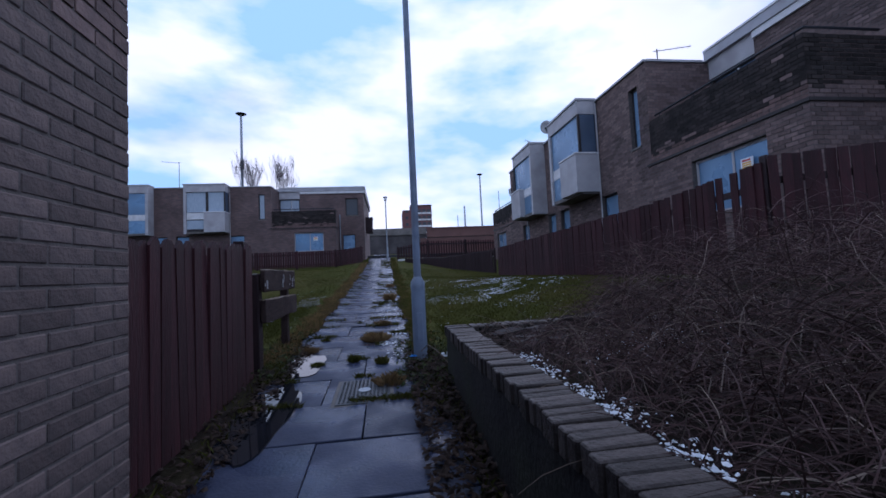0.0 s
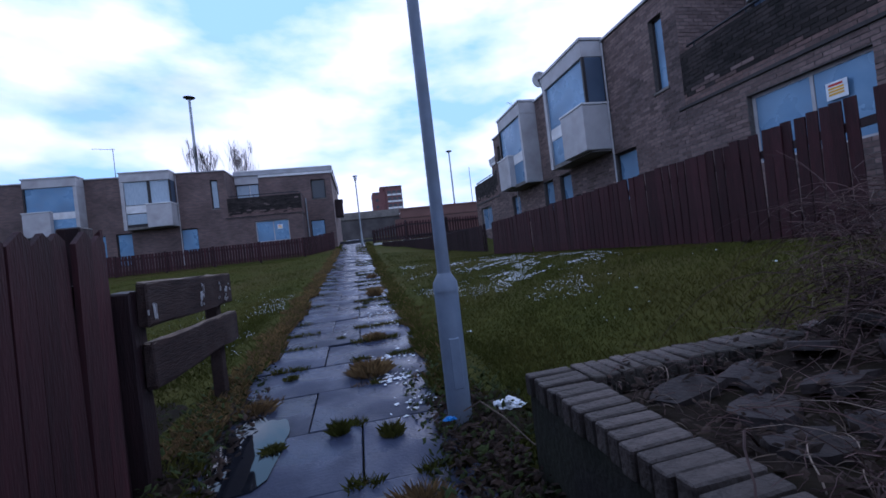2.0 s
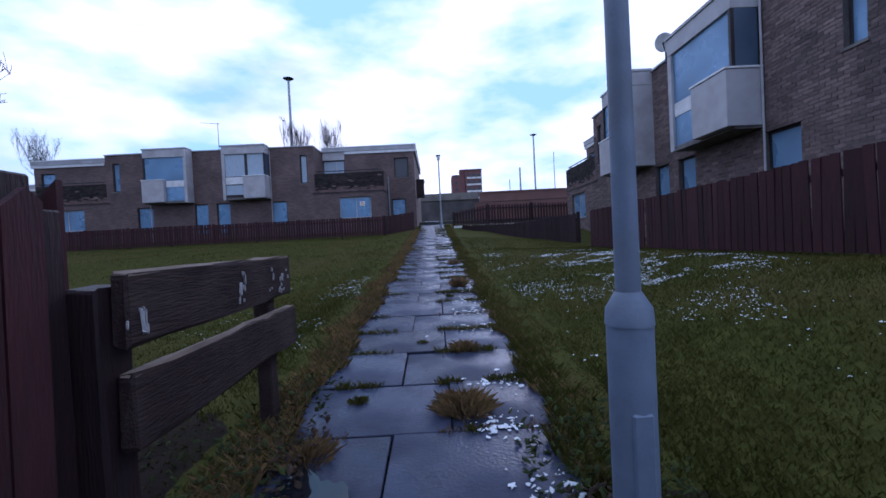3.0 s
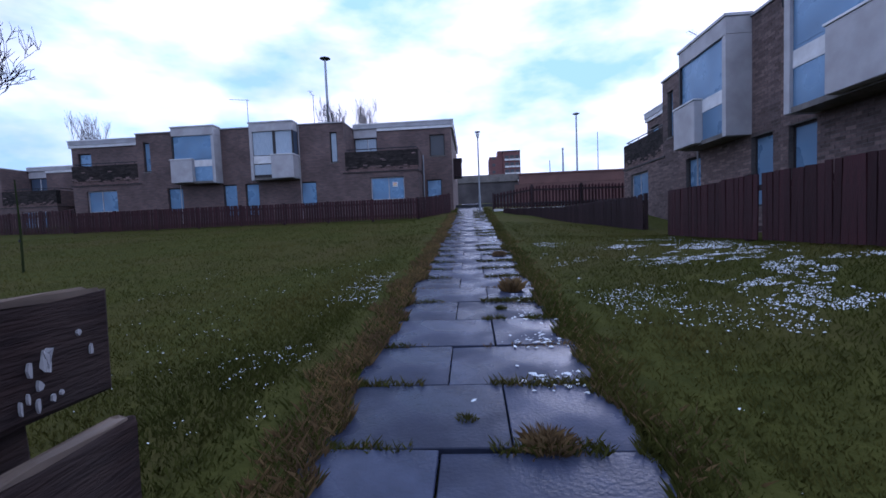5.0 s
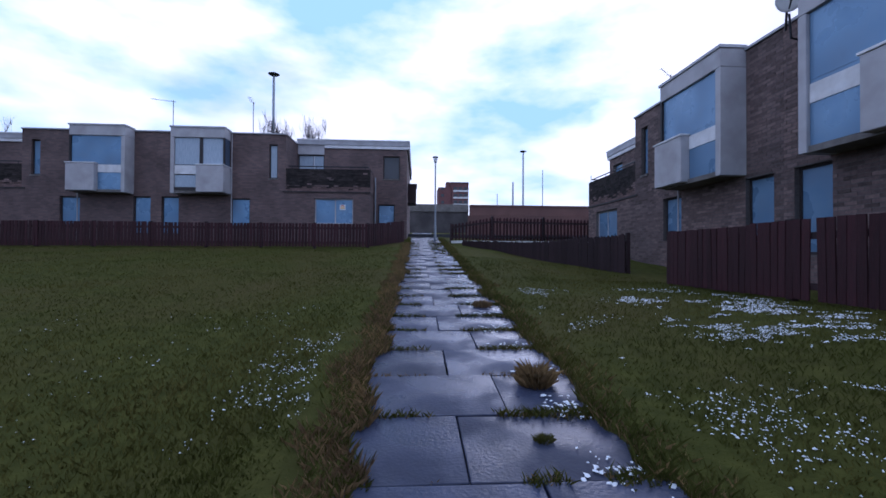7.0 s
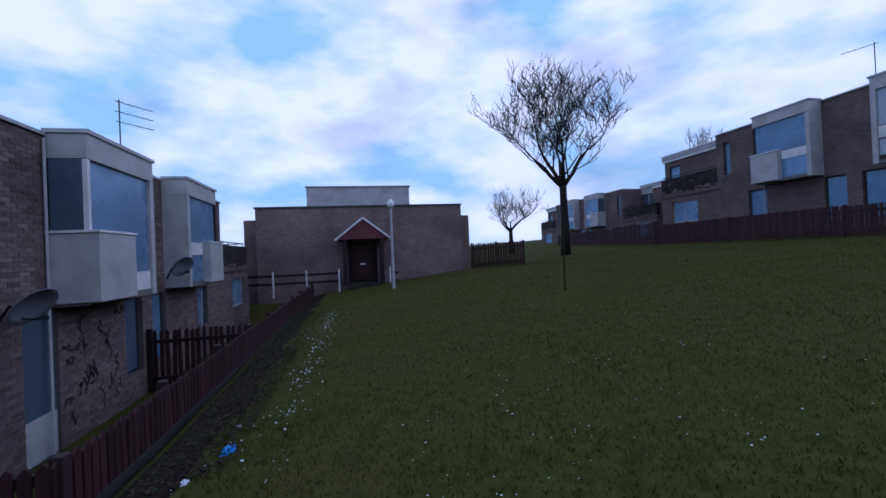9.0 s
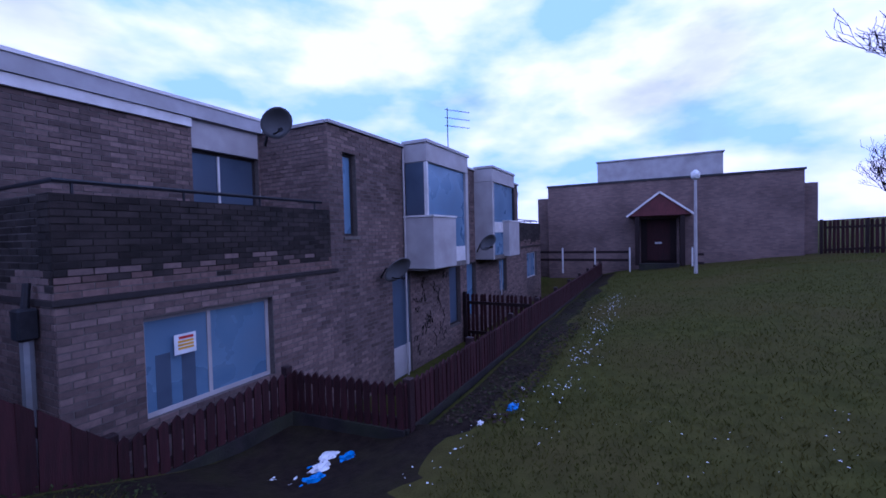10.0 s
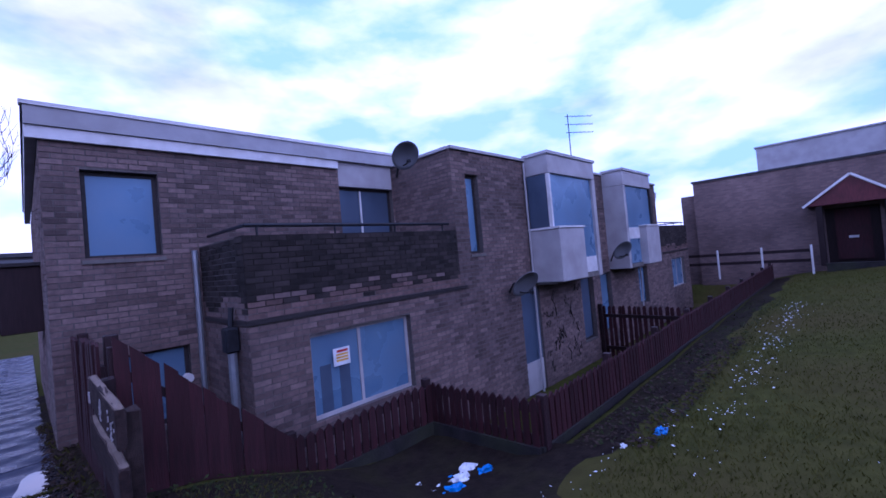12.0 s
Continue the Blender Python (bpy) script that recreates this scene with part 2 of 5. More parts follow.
M_TERRA = mat("red_brown_parapet", (0.16, 0.085, 0.075), 0.85, (0.11, 0.06, 0.055), 0.6, 0.2, 20, stain=(0.06, 0.04, 0.04), stain_scale=0.3)
M_DIRTWALL = mat("soot_stained_concrete", (0.10, 0.09, 0.09), 0.85, (0.05, 0.045, 0.047), 0.5, 0.3, 20)
M_ASPHALT = mat("wet_asphalt", (0.05, 0.053, 0.06), 0.3, (0.035, 0.037, 0.043), 6, 0.3, 60, rough_var=0.2)
M_HOUSING = mat("lamp_white_bowl", (0.75, 0.77, 0.8), 0.35, None, 9, 0)
M_DISH = mat("grey_dish_paint", (0.15, 0.16, 0.185), 0.5, (0.13, 0.14, 0.165), 5, 0.05)
M_CURTAIN = mat("pale_curtain", (0.40, 0.47, 0.55), 0.7, (0.28, 0.34, 0.42), 3, 0.3, 10, stretch=(14, 14, 1))
M_GLASS = mat("dark_window_glass", (0.05, 0.06, 0.075), 0.06, (0.04, 0.05, 0.06), 1, 0)


# ---------------------------------------------------------------- helpers
def mesh_obj(name, bm, material, parent=None, label="", smooth=False, fix=True):
    me = bpy.data.meshes.new(name)
    if fix:
        bmesh.ops.recalc_face_normals(bm, faces=bm.faces)
    bm.to_mesh(me)
    bm.free()
    if smooth:
        me.polygons.foreach_set("use_smooth", [True] * len(me.polygons))
    me.materials.append(material)
    ob = new(name, me)
    if parent:
        ob.parent = parent
    if label:
        ob["label"] = label
    return ob


def part(name, bm, material, parent, label="", smooth=False):
    return mesh_obj(name, bm, material, parent, label, smooth)


def thing(name, label, category, group="", kind="", at=(0, 0, 0)):
    ob = new(name)
    ob.empty_display_size = 0.2
    ob.location = at
    return tagged(ob, label, category, group, kind)


def box(bm, lo, hi, f=None, bevel=0.0):
    """A box between two corners; f maps each corner to the world."""
    vs = []
    for z in (lo[2], hi[2]):
        for x, y in ((lo[0], lo[1]), (hi[0], lo[1]), (hi[0], hi[1]), (lo[0], hi[1])):
            vs.append(bm.verts.new(f(x, y, z) if f else (x, y, z)))
    fs = [bm.faces.new([vs[i] for i in q]) for q in ((3, 2, 1, 0), (4, 5, 6, 7), (0, 1, 5, 4), (1, 2, 6, 5), (2, 3, 7, 6), (3, 0, 4, 7))]
    if bevel:
        es = list({e for q in fs for e in q.edges})
        bmesh.ops.bevel(bm, geom=es, offset=bevel, segments=1, affect="EDGES")
    return bm


def bx(lo, hi, f=None, bevel=0.0):
    return box(bmesh.new(), lo, hi, f, bevel)


def tube(bm, pts, radii, sides=8, cap=True):
    """A tapered tube along points."""
    rings, prev = [], None
    for i, p in enumerate(pts):
        p = Vector(p)
        d = (Vector(pts[min(i + 1, len(pts) - 1)]) - Vector(pts[max(i - 1, 0)])).normalized()
        a = d.orthogonal().normalized() if prev is None else (prev - d * prev.dot(d)).normalized()
        prev = a
        b = d.cross(a)
        r = radii[i] if hasattr(radii, "__len__") else radii
        rings.append([bm.verts.new(p + r * (a * math.cos(2 * math.pi * k / sides) + b * math.sin(2 * math.pi * k / sides))) for k in range(sides)])
    for r0, r1 in zip(rings, rings[1:]):
        for k in range(sides):
            bm.faces.new((r0[k], r0[(k + 1) % sides], r1[(k + 1) % sides], r1[k]))
    if cap and sides > 2:
        bm.faces.new(rings[0][::-1])
        bm.faces.new(rings[-1])
    return bm


def raw_obj(name, verts, faces, material, parent=None, smooth=False):
    me = bpy.data.meshes.new(name)
    me.from_pydata(verts, [], faces)
    me.update()
    if smooth:
        me.polygons.foreach_set("use_smooth", [True] * len(me.polygons))
    me.materials.append(material)
    ob = new(name, me)
    if parent:
        ob.parent = parent
    return ob


# ---------------------------------------------------------------- terrain
def lerp(x, xs, ys):
    return float(np.interp(x, xs, ys))


def sstep(a, b, x):
    t = min(1.0, max(0.0, (x - a) / (b - a)))
    return t * t * (3 - 2 * t)


def path_z(y):
    return lerp(y, (-30, -10, 0, 1, 5.4, 8.5, 10, 11.3, 16, 23.7, 26.8, 28.5, 40, 60, 120, 400), (-0.2, 0.0, 0.38, 0.43, 0.69, 0.90, 1.01, 1.10, 1.5, 2.25, 2.54, 2.7, 3.5, 4.5, 5.0, 5.0))


def path_x(y):
    """The middle of the slab path."""
    return lerp(y, (0, 2.6, 4.6), (-0.06, -0.1, -0.22))


GARDEN = -0.6


def in_garden(x, y):
    """The sunken gardens before the house whose gable meets the path."""
    if x > -1.02 or x < -20.5 or y < -12:
        return False
    if y < 2.9:
        return True
    if x < -4.09:
        return y < 6.86
    return y < 5.12


def ground_z(x, y):
    g = path_z(y)
    q = x - path_x(y)
    if q > 0.9:
        r = lerp(y, (-30, 0, 5, 10, 16, 20, 24, 30, 60, 120, 400), (0.6, 1.1, 1.3, 1.33, 1.34, 1.75, 2.3, 2.7, 4.5, 5, 5))
        g += (r - g) * sstep(0.9, 4.0, q)
    elif q < -0.9:
        if in_garden(x, y):
            return GARDEN
        l = lerp(y, (-30, 5.0, 6.3, 6.9, 7.75, 8.2, 12, 16, 22.2, 24, 28, 40, 60, 120, 400), (-0.6, 0.1, 0.13, 0.3, 0.5, 0.55, 0.97, 1.4, 2.05, 2.28, 2.6, 3.5, 4.5, 5, 5))
        g += (l - g) * sstep(-0.9, -3.2, q)
    return g


def bumpy(x, y):
    if in_garden(x, y):
        return ground_z(x, y)
    return ground_z(x, y) + 0.035 * noise.noise((x * 0.8, y * 0.8, 0)) * (1 if abs(x - path_x(y)) > 1.1 else 0.2)


gx = sorted({round(v, 3) for v in [*np.arange(-24, 8.01, 0.35), *np.arange(-60, -24, 3), *np.arange(8, 60, 3), -400, -200, -100, 100, 200, 400,
             -4.11, -4.05, -2.12, -2.06, -1.0, -1.05]})
gy = sorted({round(v, 3) for v in [*np.arange(-6, 30.01, 0.35), *np.arange(-40, -6, 3), *np.arange(30, 120, 5), -300, -150, -80, 160, 250, 500, 5.08, 5.16, 6.82, 6.9, 2.86, 2.94]})
gv = [(x, y, bumpy(x, y) - (0.07 if abs(x - path_x(y)) < 0.78 and y < 60 else 0)) for y in gy for x in gx]
nx = len(gx)
gf = [(j * nx + i, j * nx + i + 1, (j + 1) * nx + i + 1, (j + 1) * nx + i) for j in range(len(gy) - 1) for i in range(nx - 1)]
ground = tagged(raw_obj("ground", gv, gf, M_TURF, smooth=True), "rough winter lawn rising along a slab path", "ground", kind="structure")


# ---------------------------------------------------------------- houses
def wall_cells(u0, u1, w0, w1, holes):
    us = sorted({u0, u1, *[min(max(h[i], u0), u1) for h in holes for i in (0, 1)]})
    ws = sorted({w0, w1, *[min(max(h[i], w0), w1) for h in holes for i in (2, 3)]})
    for a, b in zip(us, us[1:]):
        for c, d in zip(ws, ws[1:]):
            if not any(h[0] - 1e-6 <= a and b <= h[1] + 1e-6 and h[2] - 1e-6 <= c and d <= h[3] + 1e-6 for h in holes):
                yield a, b, c, d


def weld(bm):
    """Joins neighbouring cells into one body and takes out the faces between them."""
    bmesh.ops.remove_doubles(bm, verts=bm.verts, dist=1e-4)
    bm.verts.index_update()
    seen = {}
    for q in bm.faces:
        seen.setdefault(frozenset(v.index for v in q.verts), []).append(q)
    twice = [q for s in seen.values() if len(s) > 1 for q in s]
    bmesh.ops.delete(bm, geom=twice, context="FACES_ONLY")
    return bm


def wall(parent, f, u0, u1, w0, w1, v, holes=(), thick=0.25, material=None, label="", name="wall"):
    bm = bmesh.new()
    for a, b, c, d in wall_cells(u0, u1, w0, w1, holes):
        box(bm, (a, v - thick, c), (b, v, d), f)
    return part(name, weld(bm), material, parent, label)


def brick_boxes(f, u0, u1, w0, w1, v, holes=(), proud=0.006, seed=1):
    """Corner lists of the bricks of a wall in stretcher bond, cut at its openings."""
    rng = random.Random(seed)
    row, w = 0, w0
    while w + 0.03 < w1:
        top = min(w + 0.057, w1)
        mid = (w + top) / 2
        cuts = [(h[0], h[1]) for h in holes if h[2] < mid < h[3]]
        u = u0 - (0.099 if row % 2 else 0)
        while u < u1:
            spans = [(max(u, u0), min(u + 0.189, u1))]
            for a, b in cuts:
                spans = [s for p, q in spans for s in ((p, min(q, a)), (max(p, b), q)) if s[1] - s[0] > 0.02]
            for p, q in spans:
                if q - p > 0.02:
                    k = proud + rng.uniform(-0.003, 0.003)
                    yield [f(p, v - 0.01, w), f(q, v - 0.01, w), f(q, v - 0.01, top), f(p, v - 0.01, top), f(p + .002, v + k, w + .002), f(q - .002, v + k, w + .002), f(q - .002, v + k, top - .002), f(p + .002, v + k, top - .002)]
            u += 0.198
        w += 0.066
        row += 1


BRICK_FACES = ((4, 5, 6, 7), (0, 1, 5, 4), (1, 2, 6, 5), (2, 3, 7, 6), (3, 0, 4, 7))


def brick_mesh(parent, boxes, material, flip, name="brickwork"):
    verts, faces = [], []
    for b in boxes:
        n = len(verts)
        verts += b
        faces += [tuple(n + i for i in (q[::-1] if flip else q)) for q in BRICK_FACES]
    if not verts:
        return None
    return tagged(raw_obj(name, verts, faces, material, parent), kind="stuff")


def window(parent, f, u0, u1, w0, w1, v, sheet, mullions=(), framemat=None, label="", recess=0.09, name="window", sill=True, insert="steel_screen"):
    """A framed opening, closed by a steel screen or a pane behind the frame."""
    framemat = framemat or M_DARKFRAME
    bm, t = bmesh.new(), 0.05
    vb, vf = v - recess - 0.06, v - recess
    stops = [u0 + t - 0.022, *mullions, u1 - t + 0.022]
    for a, b, c, d in wall_cells(u0, u1, w0, w1, [(p + 0.022, q - 0.022, w0 + t, w1 - t) for p, q in zip(stops, stops[1:])]):
        box(bm, (a, vb, c), (b, vf, d), f)
    win = part(name, weld(bm), framemat, parent, label)
    edges = [u0 + 0.03, *mullions, u1 - 0.03]
    for a, b in zip(edges, edges[1:]):
        pb = bmesh.new()
        box(pb, (a, vb + 0.01, w0 + 0.03), (b, vf - 0.014, w1 - 0.03), f)
        part(insert, pb, sheet, win)
    if sill:
        part("sill", bx((u0 - 0.03, v - 0.1, w0 - 0.05), (u1 + 0.03, v + 0.03, w0 - 0.004), f), M_CONCRETE, win)
    return win


def notice(f, u, w, v, tilt=0.0):
    """A small white safety notice with yellow and red bars."""
    t = thing("warning_notice", "white paper safety notice with red and yellow bars on a screen", "sign")
    part("sheet", bx((u, v, w), (u + 0.24, v + 0.006, w + 0.22), f), M_WHITEBAG, t)
    part("red_bar", bx((u + 0.05, v + 0.004, w + 0.165), (u + 0.21, v + 0.009, w + 0.195), f), M_RED, t)
    for k in range(3):
        part("yellow_bar", bx((u + 0.04, v + 0.004, w + 0.05 + 0.037 * k), (u + 0.21, v + 0.009, w + 0.075 + 0.037 * k), f), M_YELLOW, t)
    return t


ROOF_W, ROOF_R, PARTY = 4.73, 4.93, 10.03
REC, BAY = -1.55, 0.56


def house(f, detailed, axis, label, open_curtains=False, flip=False, notice_at=False, seed=1, gable_detail=False, side_box=False):
    """One terraced dwelling. u runs along the front from its gable, v outwards from the front, w up from the floor."""
    h = thing("terraced_house", label, "house", at=f(5, -4, 0))

    def p(u, v, w):
        return Vector(f(u, v, w)) - h.location

    def side(a, b, w):
        return p(-b, a, w)

    def inner(a, b, w):
        return p(4.92 - b, a, w)

    def left_cheek(a, b, w):
        return p(1.5 - b, a, w)
    wm = M_MORTAR if detailed else (M_BRICK_X if axis == "x" else M_BRICK_Y)
    gm = M_MORTAR if gable_detail else (M_BRICK_Y if axis == "x" else M_BRICK_X)
    base = -0.6
    uw, low = (0.33, 1.08, 3.2, 4.25), (0.55, 1.3, 1.1, 2.05)
    door = (3.72, 4.88, 2.62, 4.26)
    panel = (3.72, 4.88, 4.26, 4.78)
    gw = (2.18, 3.76, 1.03, 2.085)
    slit = (5.26, 5.6, 2.88, 4.28)
    side_door = (6.62, 7.3, 0.0, 2.1) if gable_detail else (6.35, 7.12, 0.9, 2.04)
    narrow = (9.15, 9.82, 0.55, 2.08)
    H1, H2 = [uw, low, door, panel], [slit, side_door, narrow]
    wall(h, p, 0, 4.92, base, ROOF_R - 0.2, REC, H1, material=wm)
    wall(h, p, 4.92, PARTY, base, ROOF_W - 0.06, 0, H2, material=wm)
    wall(h, side, -9, REC - 0.252, base, ROOF_R - 0.385, 0, material=gm)
    wall(h, inner, REC + 0.004, -0.252, 2.45, ROOF_W - 0.06, 0, material=gm)
    part("back_wall", bx((0, -9.3, base), (PARTY, -9.05, ROOF_W - 0.25), p), gm, h)
    # balcony box: front, cheek, deck, band course, coping rail
    wall(h, p, 1.5, 4.92, base, 2.5, 0, [gw], material=wm)
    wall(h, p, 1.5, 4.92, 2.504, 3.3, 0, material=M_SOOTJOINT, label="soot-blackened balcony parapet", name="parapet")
    wall(h, left_cheek, REC + 0.004, -0.252, base, 3.3, 0, material=gm)
    part("balcony_deck", bx((1.75, REC + 0.01, 2.36), (4.9, -0.26, 2.46), p), M_CONCRETE, h)
    part("band_course", bx((1.47, REC + 0.1, 2.32), (5.05, 0.035, 2.37), p), M_DARKFRAME, h, "dark projecting band under the balcony")
    rail = bmesh.new()
    tube(rail, [p(1.56, REC + 0.2, 3.42), p(1.56, -0.1, 3.42), p(4.85, -0.1, 3.42)], 0.022, 6)
    for u in (1.7, 2.7, 3.7, 4.7):
        tube(rail, [p(u, -0.1, 3.28), p(u, -0.1, 3.42)], 0.014, 5)
    part("balcony_rail", rail, M_DARKMETAL, h, "thin dark metal handrail")
    # roofs and edge boards
    part("roof", bx((-0.12, -9.3, ROOF_R - 0.1), (4.92, REC + 0.02, ROOF_R - 0.04), p), M_ROOF, h)
    part("roof", bx((4.92, -9.3, ROOF_W - 0.06), (PARTY, 0.03, ROOF_W - 0.012), p), M_ROOF, h)
    part("fascia", bx((-0.1, REC + 0.005, ROOF_R - 0.24), (4.9, REC + 0.09, ROOF_R - 0.02), p), M_FASCIA, h, "grey fascia board")
    part("fascia", bx((-0.1, REC + 0.005, ROOF_R - 0.38), (3.7, REC + 0.06, ROOF_R - 0.245), p), M_WHITE, h, "white painted lower fascia strip")
    part("roof_trim", bx((-0.13, REC + 0.0, ROOF_R - 0.035), (4.9, REC + 0.11, ROOF_R + 0.01), p), M_WHITE, h, "pale metal roof edge")
    part("verge", bx((-0.1, -9.3, ROOF_R - 0.38), (-0.004, REC, ROOF_R - 0.02), p), M_FASCIA, h)
    part("roof_trim", bx((4.9, -0.02, ROOF_W - 0.05), (PARTY, 0.05, ROOF_W + 0.0), p), M_FASCIA, h)
    part("roof_trim", bx((4.88, REC + 0.12, ROOF_W - 0.05), (4.97, -0.03, ROOF_W + 0.0), p), M_FASCIA, h)
    # openings
    dark = M_SHEET2
    window(h, p, *uw, REC, M_GLASS if open_curtains else M_SHEET, label="dark glazed window" if open_curtains else "boarded window with pale blue steel sheet", insert="pane" if open_curtains else "steel_screen")
    window(h, p, *low, REC, M_SHEET)
    window(h, p, *gw, 0, M_SHEET, mullions=((gw[0] + gw[1]) / 2 - 0.05,), framemat=M_PANEL, label="wide window closed with two blue steel screens", sill=False)
    window(h, p, *slit, 0, M_CURTAIN if open_curtains else M_SHEET, insert="pane" if open_curtains else "steel_screen")
    window(h, p, *narrow, 0, M_SHEET if not gable_detail else M_SHEET2, sill=False)
    bd = window(h, p, *door, REC, dark if not open_curtains else M_CURTAIN, mullions=(4.2,), framemat=M_DARKFRAME, name="balcony_door", sill=False)
    part("mullion_cover", bx((4.17, REC - 0.09, 2.66), (4.2, REC - 0.06, 4.2), p), M_WHITE, bd)
    part("infill_panel", bx((panel[0], REC - 0.1, panel[2]), (panel[1], REC + 0.004, panel[3]), p), M_PANEL, h, "grey panel over the balcony door")
    if gable_detail:
        # two dark strips on the left pane imitate the reflection in it
        for u in (2.33, 2.6):
            part("batten", bx((u, -0.12, 1.07), (u + 0.15, -0.1, 1.66), p), M_SHEET2, h, "dark vertical bar standing in for a reflection in the screen")
        hop = part("hopper_head", bx((1.34, -0.42, 2.02), (1.49, -0.26, 2.3), p, 0.02), M_DARKMETAL, h, "black rainwater hopper")
        part("outlet", tube(bmesh.new(), [p(1.42, -0.34, 2.3), p(1.44, -0.34, 2.52)], 0.03, 7), M_DARKMETAL, hop)
        part("downpipe", tube(bmesh.new(), [p(1.42, -0.34, 2.02), p(1.42, -0.34, 0.0)], 0.05, 8), M_STEEL, h, "grey downpipe")
        part("vent", tube(bmesh.new(), [p(1.24, REC + 0.01, 1.62), p(1.24, REC + 0.1, 1.62)], 0.06, 10), M_WHITE, h, "round white flue vent")
        d = part("door", bx((6.62, -0.14, 0), (7.3, -0.05, 2.1), p), M_SHEET2, h, "boarded dark blue door")
        part("kick_panel", bx((6.64, -0.052, 0.0), (7.28, -0.03, 0.62), p), M_PANEL, d, "pale scuffed lower board")
    else:
        window(h, p, *side_door, 0, M_SHEET, sill=False)
    # bay: hood, fin, corner glazing, projecting lower box
    u0, u1, b0, b1 = 7.12, 9.18, 2.15, ROOF_W + 0.04
    bay = part("bay_window", bx((u0, 0.002, b1 - 0.42), (u1, BAY, b1 - 0.04), p, 0.008), M_PANEL, h, "projecting bay clad in pale grey panels")
    part("roof_trim", bx((u0 - 0.03, 0.002, b1 - 0.04), (u1 + 0.03, BAY + 0.03, b1 + 0.02), p), M_FASCIA, bay)
    part("fin", bx((u1 - 0.14, 0.002, b0), (u1, BAY, b1 - 0.425), p, 0.006), M_PANEL, bay)
    part("floor_slab", bx((u0 + 0.02, 0.002, b0), (u1 - 0.145, BAY - 0.03, b0 + 0.1), p), M_CONCRETE, bay)
    part("box_panel", bx((u0 - 0.02, 0.002, b0 + 0.04), (u0 + 1.02, BAY + 0.14, 3.24), p, 0.012), M_PANEL, bay, "projecting pale grey panelled box")
    part("box_cap", bx((u0 - 0.04, 0.002, 3.243), (u0 + 1.04, BAY + 0.16, 3.28), p), M_WHITE, bay)
    part("corner_post", bx((u0 + 0.0, BAY - 0.07, 3.285), (u0 + 0.06, BAY, b1 - 0.425), p), M_WHITE if gable_detail else M_DARKFRAME, bay)
    part("side_screen", bx((u0 + 0.01, 0.05, 3.285), (u0 + 0.04, BAY - 0.075, b1 - 0.425), p), M_SHEET2, bay)
    if open_curtains:
        part("pane", bx((u0 + 0.07, BAY - 0.1, 3.285), (u0 + 0.85, BAY - 0.07, b1 - 0.425), p), M_CURTAIN, bay)
        part("mullion", bx((u0 + 0.85, BAY - 0.11, 2.26), (u0 + 0.97, BAY - 0.03, b1 - 0.425), p), M_DARKFRAME, bay)
        part("pane", bx((u0 + 0.97, BAY - 0.1, 3.285), (u1 - 0.145, BAY - 0.07, b1 - 0.425), p), M_CURTAIN, bay)
        part("spandrel", bx((u0 + 1.03, BAY - 0.1, 2.9), (u1 - 0.145, BAY - 0.04, 3.25), p), M_WHITE, bay)
        part("pane", bx((u0 + 1.03, BAY - 0.1, 2.4), (u1 - 0.145, BAY - 0.07, 2.86), p), M_CURTAIN, bay)
        part("transom", bx((u0 + 1.03, BAY - 0.11, 2.26), (u1 - 0.145, BAY - 0.03, 2.38), p), M_DARKFRAME, bay)
    else:
        part("front_screen", bx((u0 + 0.065, BAY - 0.1, 3.285), (u1 - 0.145, BAY - 0.06, b1 - 0.425), p), M_SHEET, bay)
        part("lower_screen", bx((u0 + 1.03, BAY - 0.1, 2.6 if gable_detail else 2.26), (u1 - 0.145, BAY - 0.06, 3.28), p), M_SHEET, bay)
        lo, hi = (2.26, 2.6) if gable_detail else (2.92, 3.22)
        part("white_panel", bx((u0 + 1.03, BAY - 0.07, lo), (u1 - 0.15, BAY - 0.045, hi), p), M_WHITE, bay, "small white infill panel")
    part("downpipe", tube(bmesh.new(), [p(1.42, REC + 0.06, 0.0), p(1.42, REC + 0.06, 3.25)], 0.035, 7), M_STEEL, h)
    part("downpipe", tube(bmesh.new(), [p(u0 - 0.06, 0.05, 0.0), p(u0 - 0.06, 0.05, ROOF_W - 0.1)], 0.02, 6), M_PANEL, h)
    rng_c = random.Random(seed + 17)
    if detailed:
        balc = list(brick_boxes(p, 1.5, 4.92, base, 2.32, 0, [gw], seed=seed))
        front = list(brick_boxes(p, 4.92, PARTY, base, ROOF_W - 0.06, 0, H2 + [(7.07, 9.18, 2.2, 4.68)], seed=seed + 2))
        back = list(brick_boxes(p, 0, 4.92, base, ROOF_R - 0.385, REC, H1 + [(1.5, 4.92, -1, 2.5)], seed=seed + 3))
        cheek = list(brick_boxes(inner, REC, 0, 2.45, ROOF_W - 0.06, 0, [], seed=seed + 4))
        cheek2 = list(brick_boxes(left_cheek, REC, 0, base, 3.3, 0, [], seed=seed + 5))
        walls = balc + front + back
        grime = [noise.noise((q[0][0] * 0.55, q[0][1] * 0.55, q[0][2] * 0.9 + seed)) + 0.35 * noise.noise((q[0][0] * 2.3, q[0][1] * 2.3, q[0][2] * 1.6)) for q in walls]
        streak = [2.0 < q[0][2] + h.location.z - f(0, 0, 0)[2] < 3.9 and abs(q[0][0] + h.location.x - f(4.92, 0, 0)[0]) + abs(q[0][1] + h.location.y - f(4.92, 0, 0)[1]) < 0.35 + 0.25 * noise.noise((0, seed, q[0][2] * 3)) for q in walls]
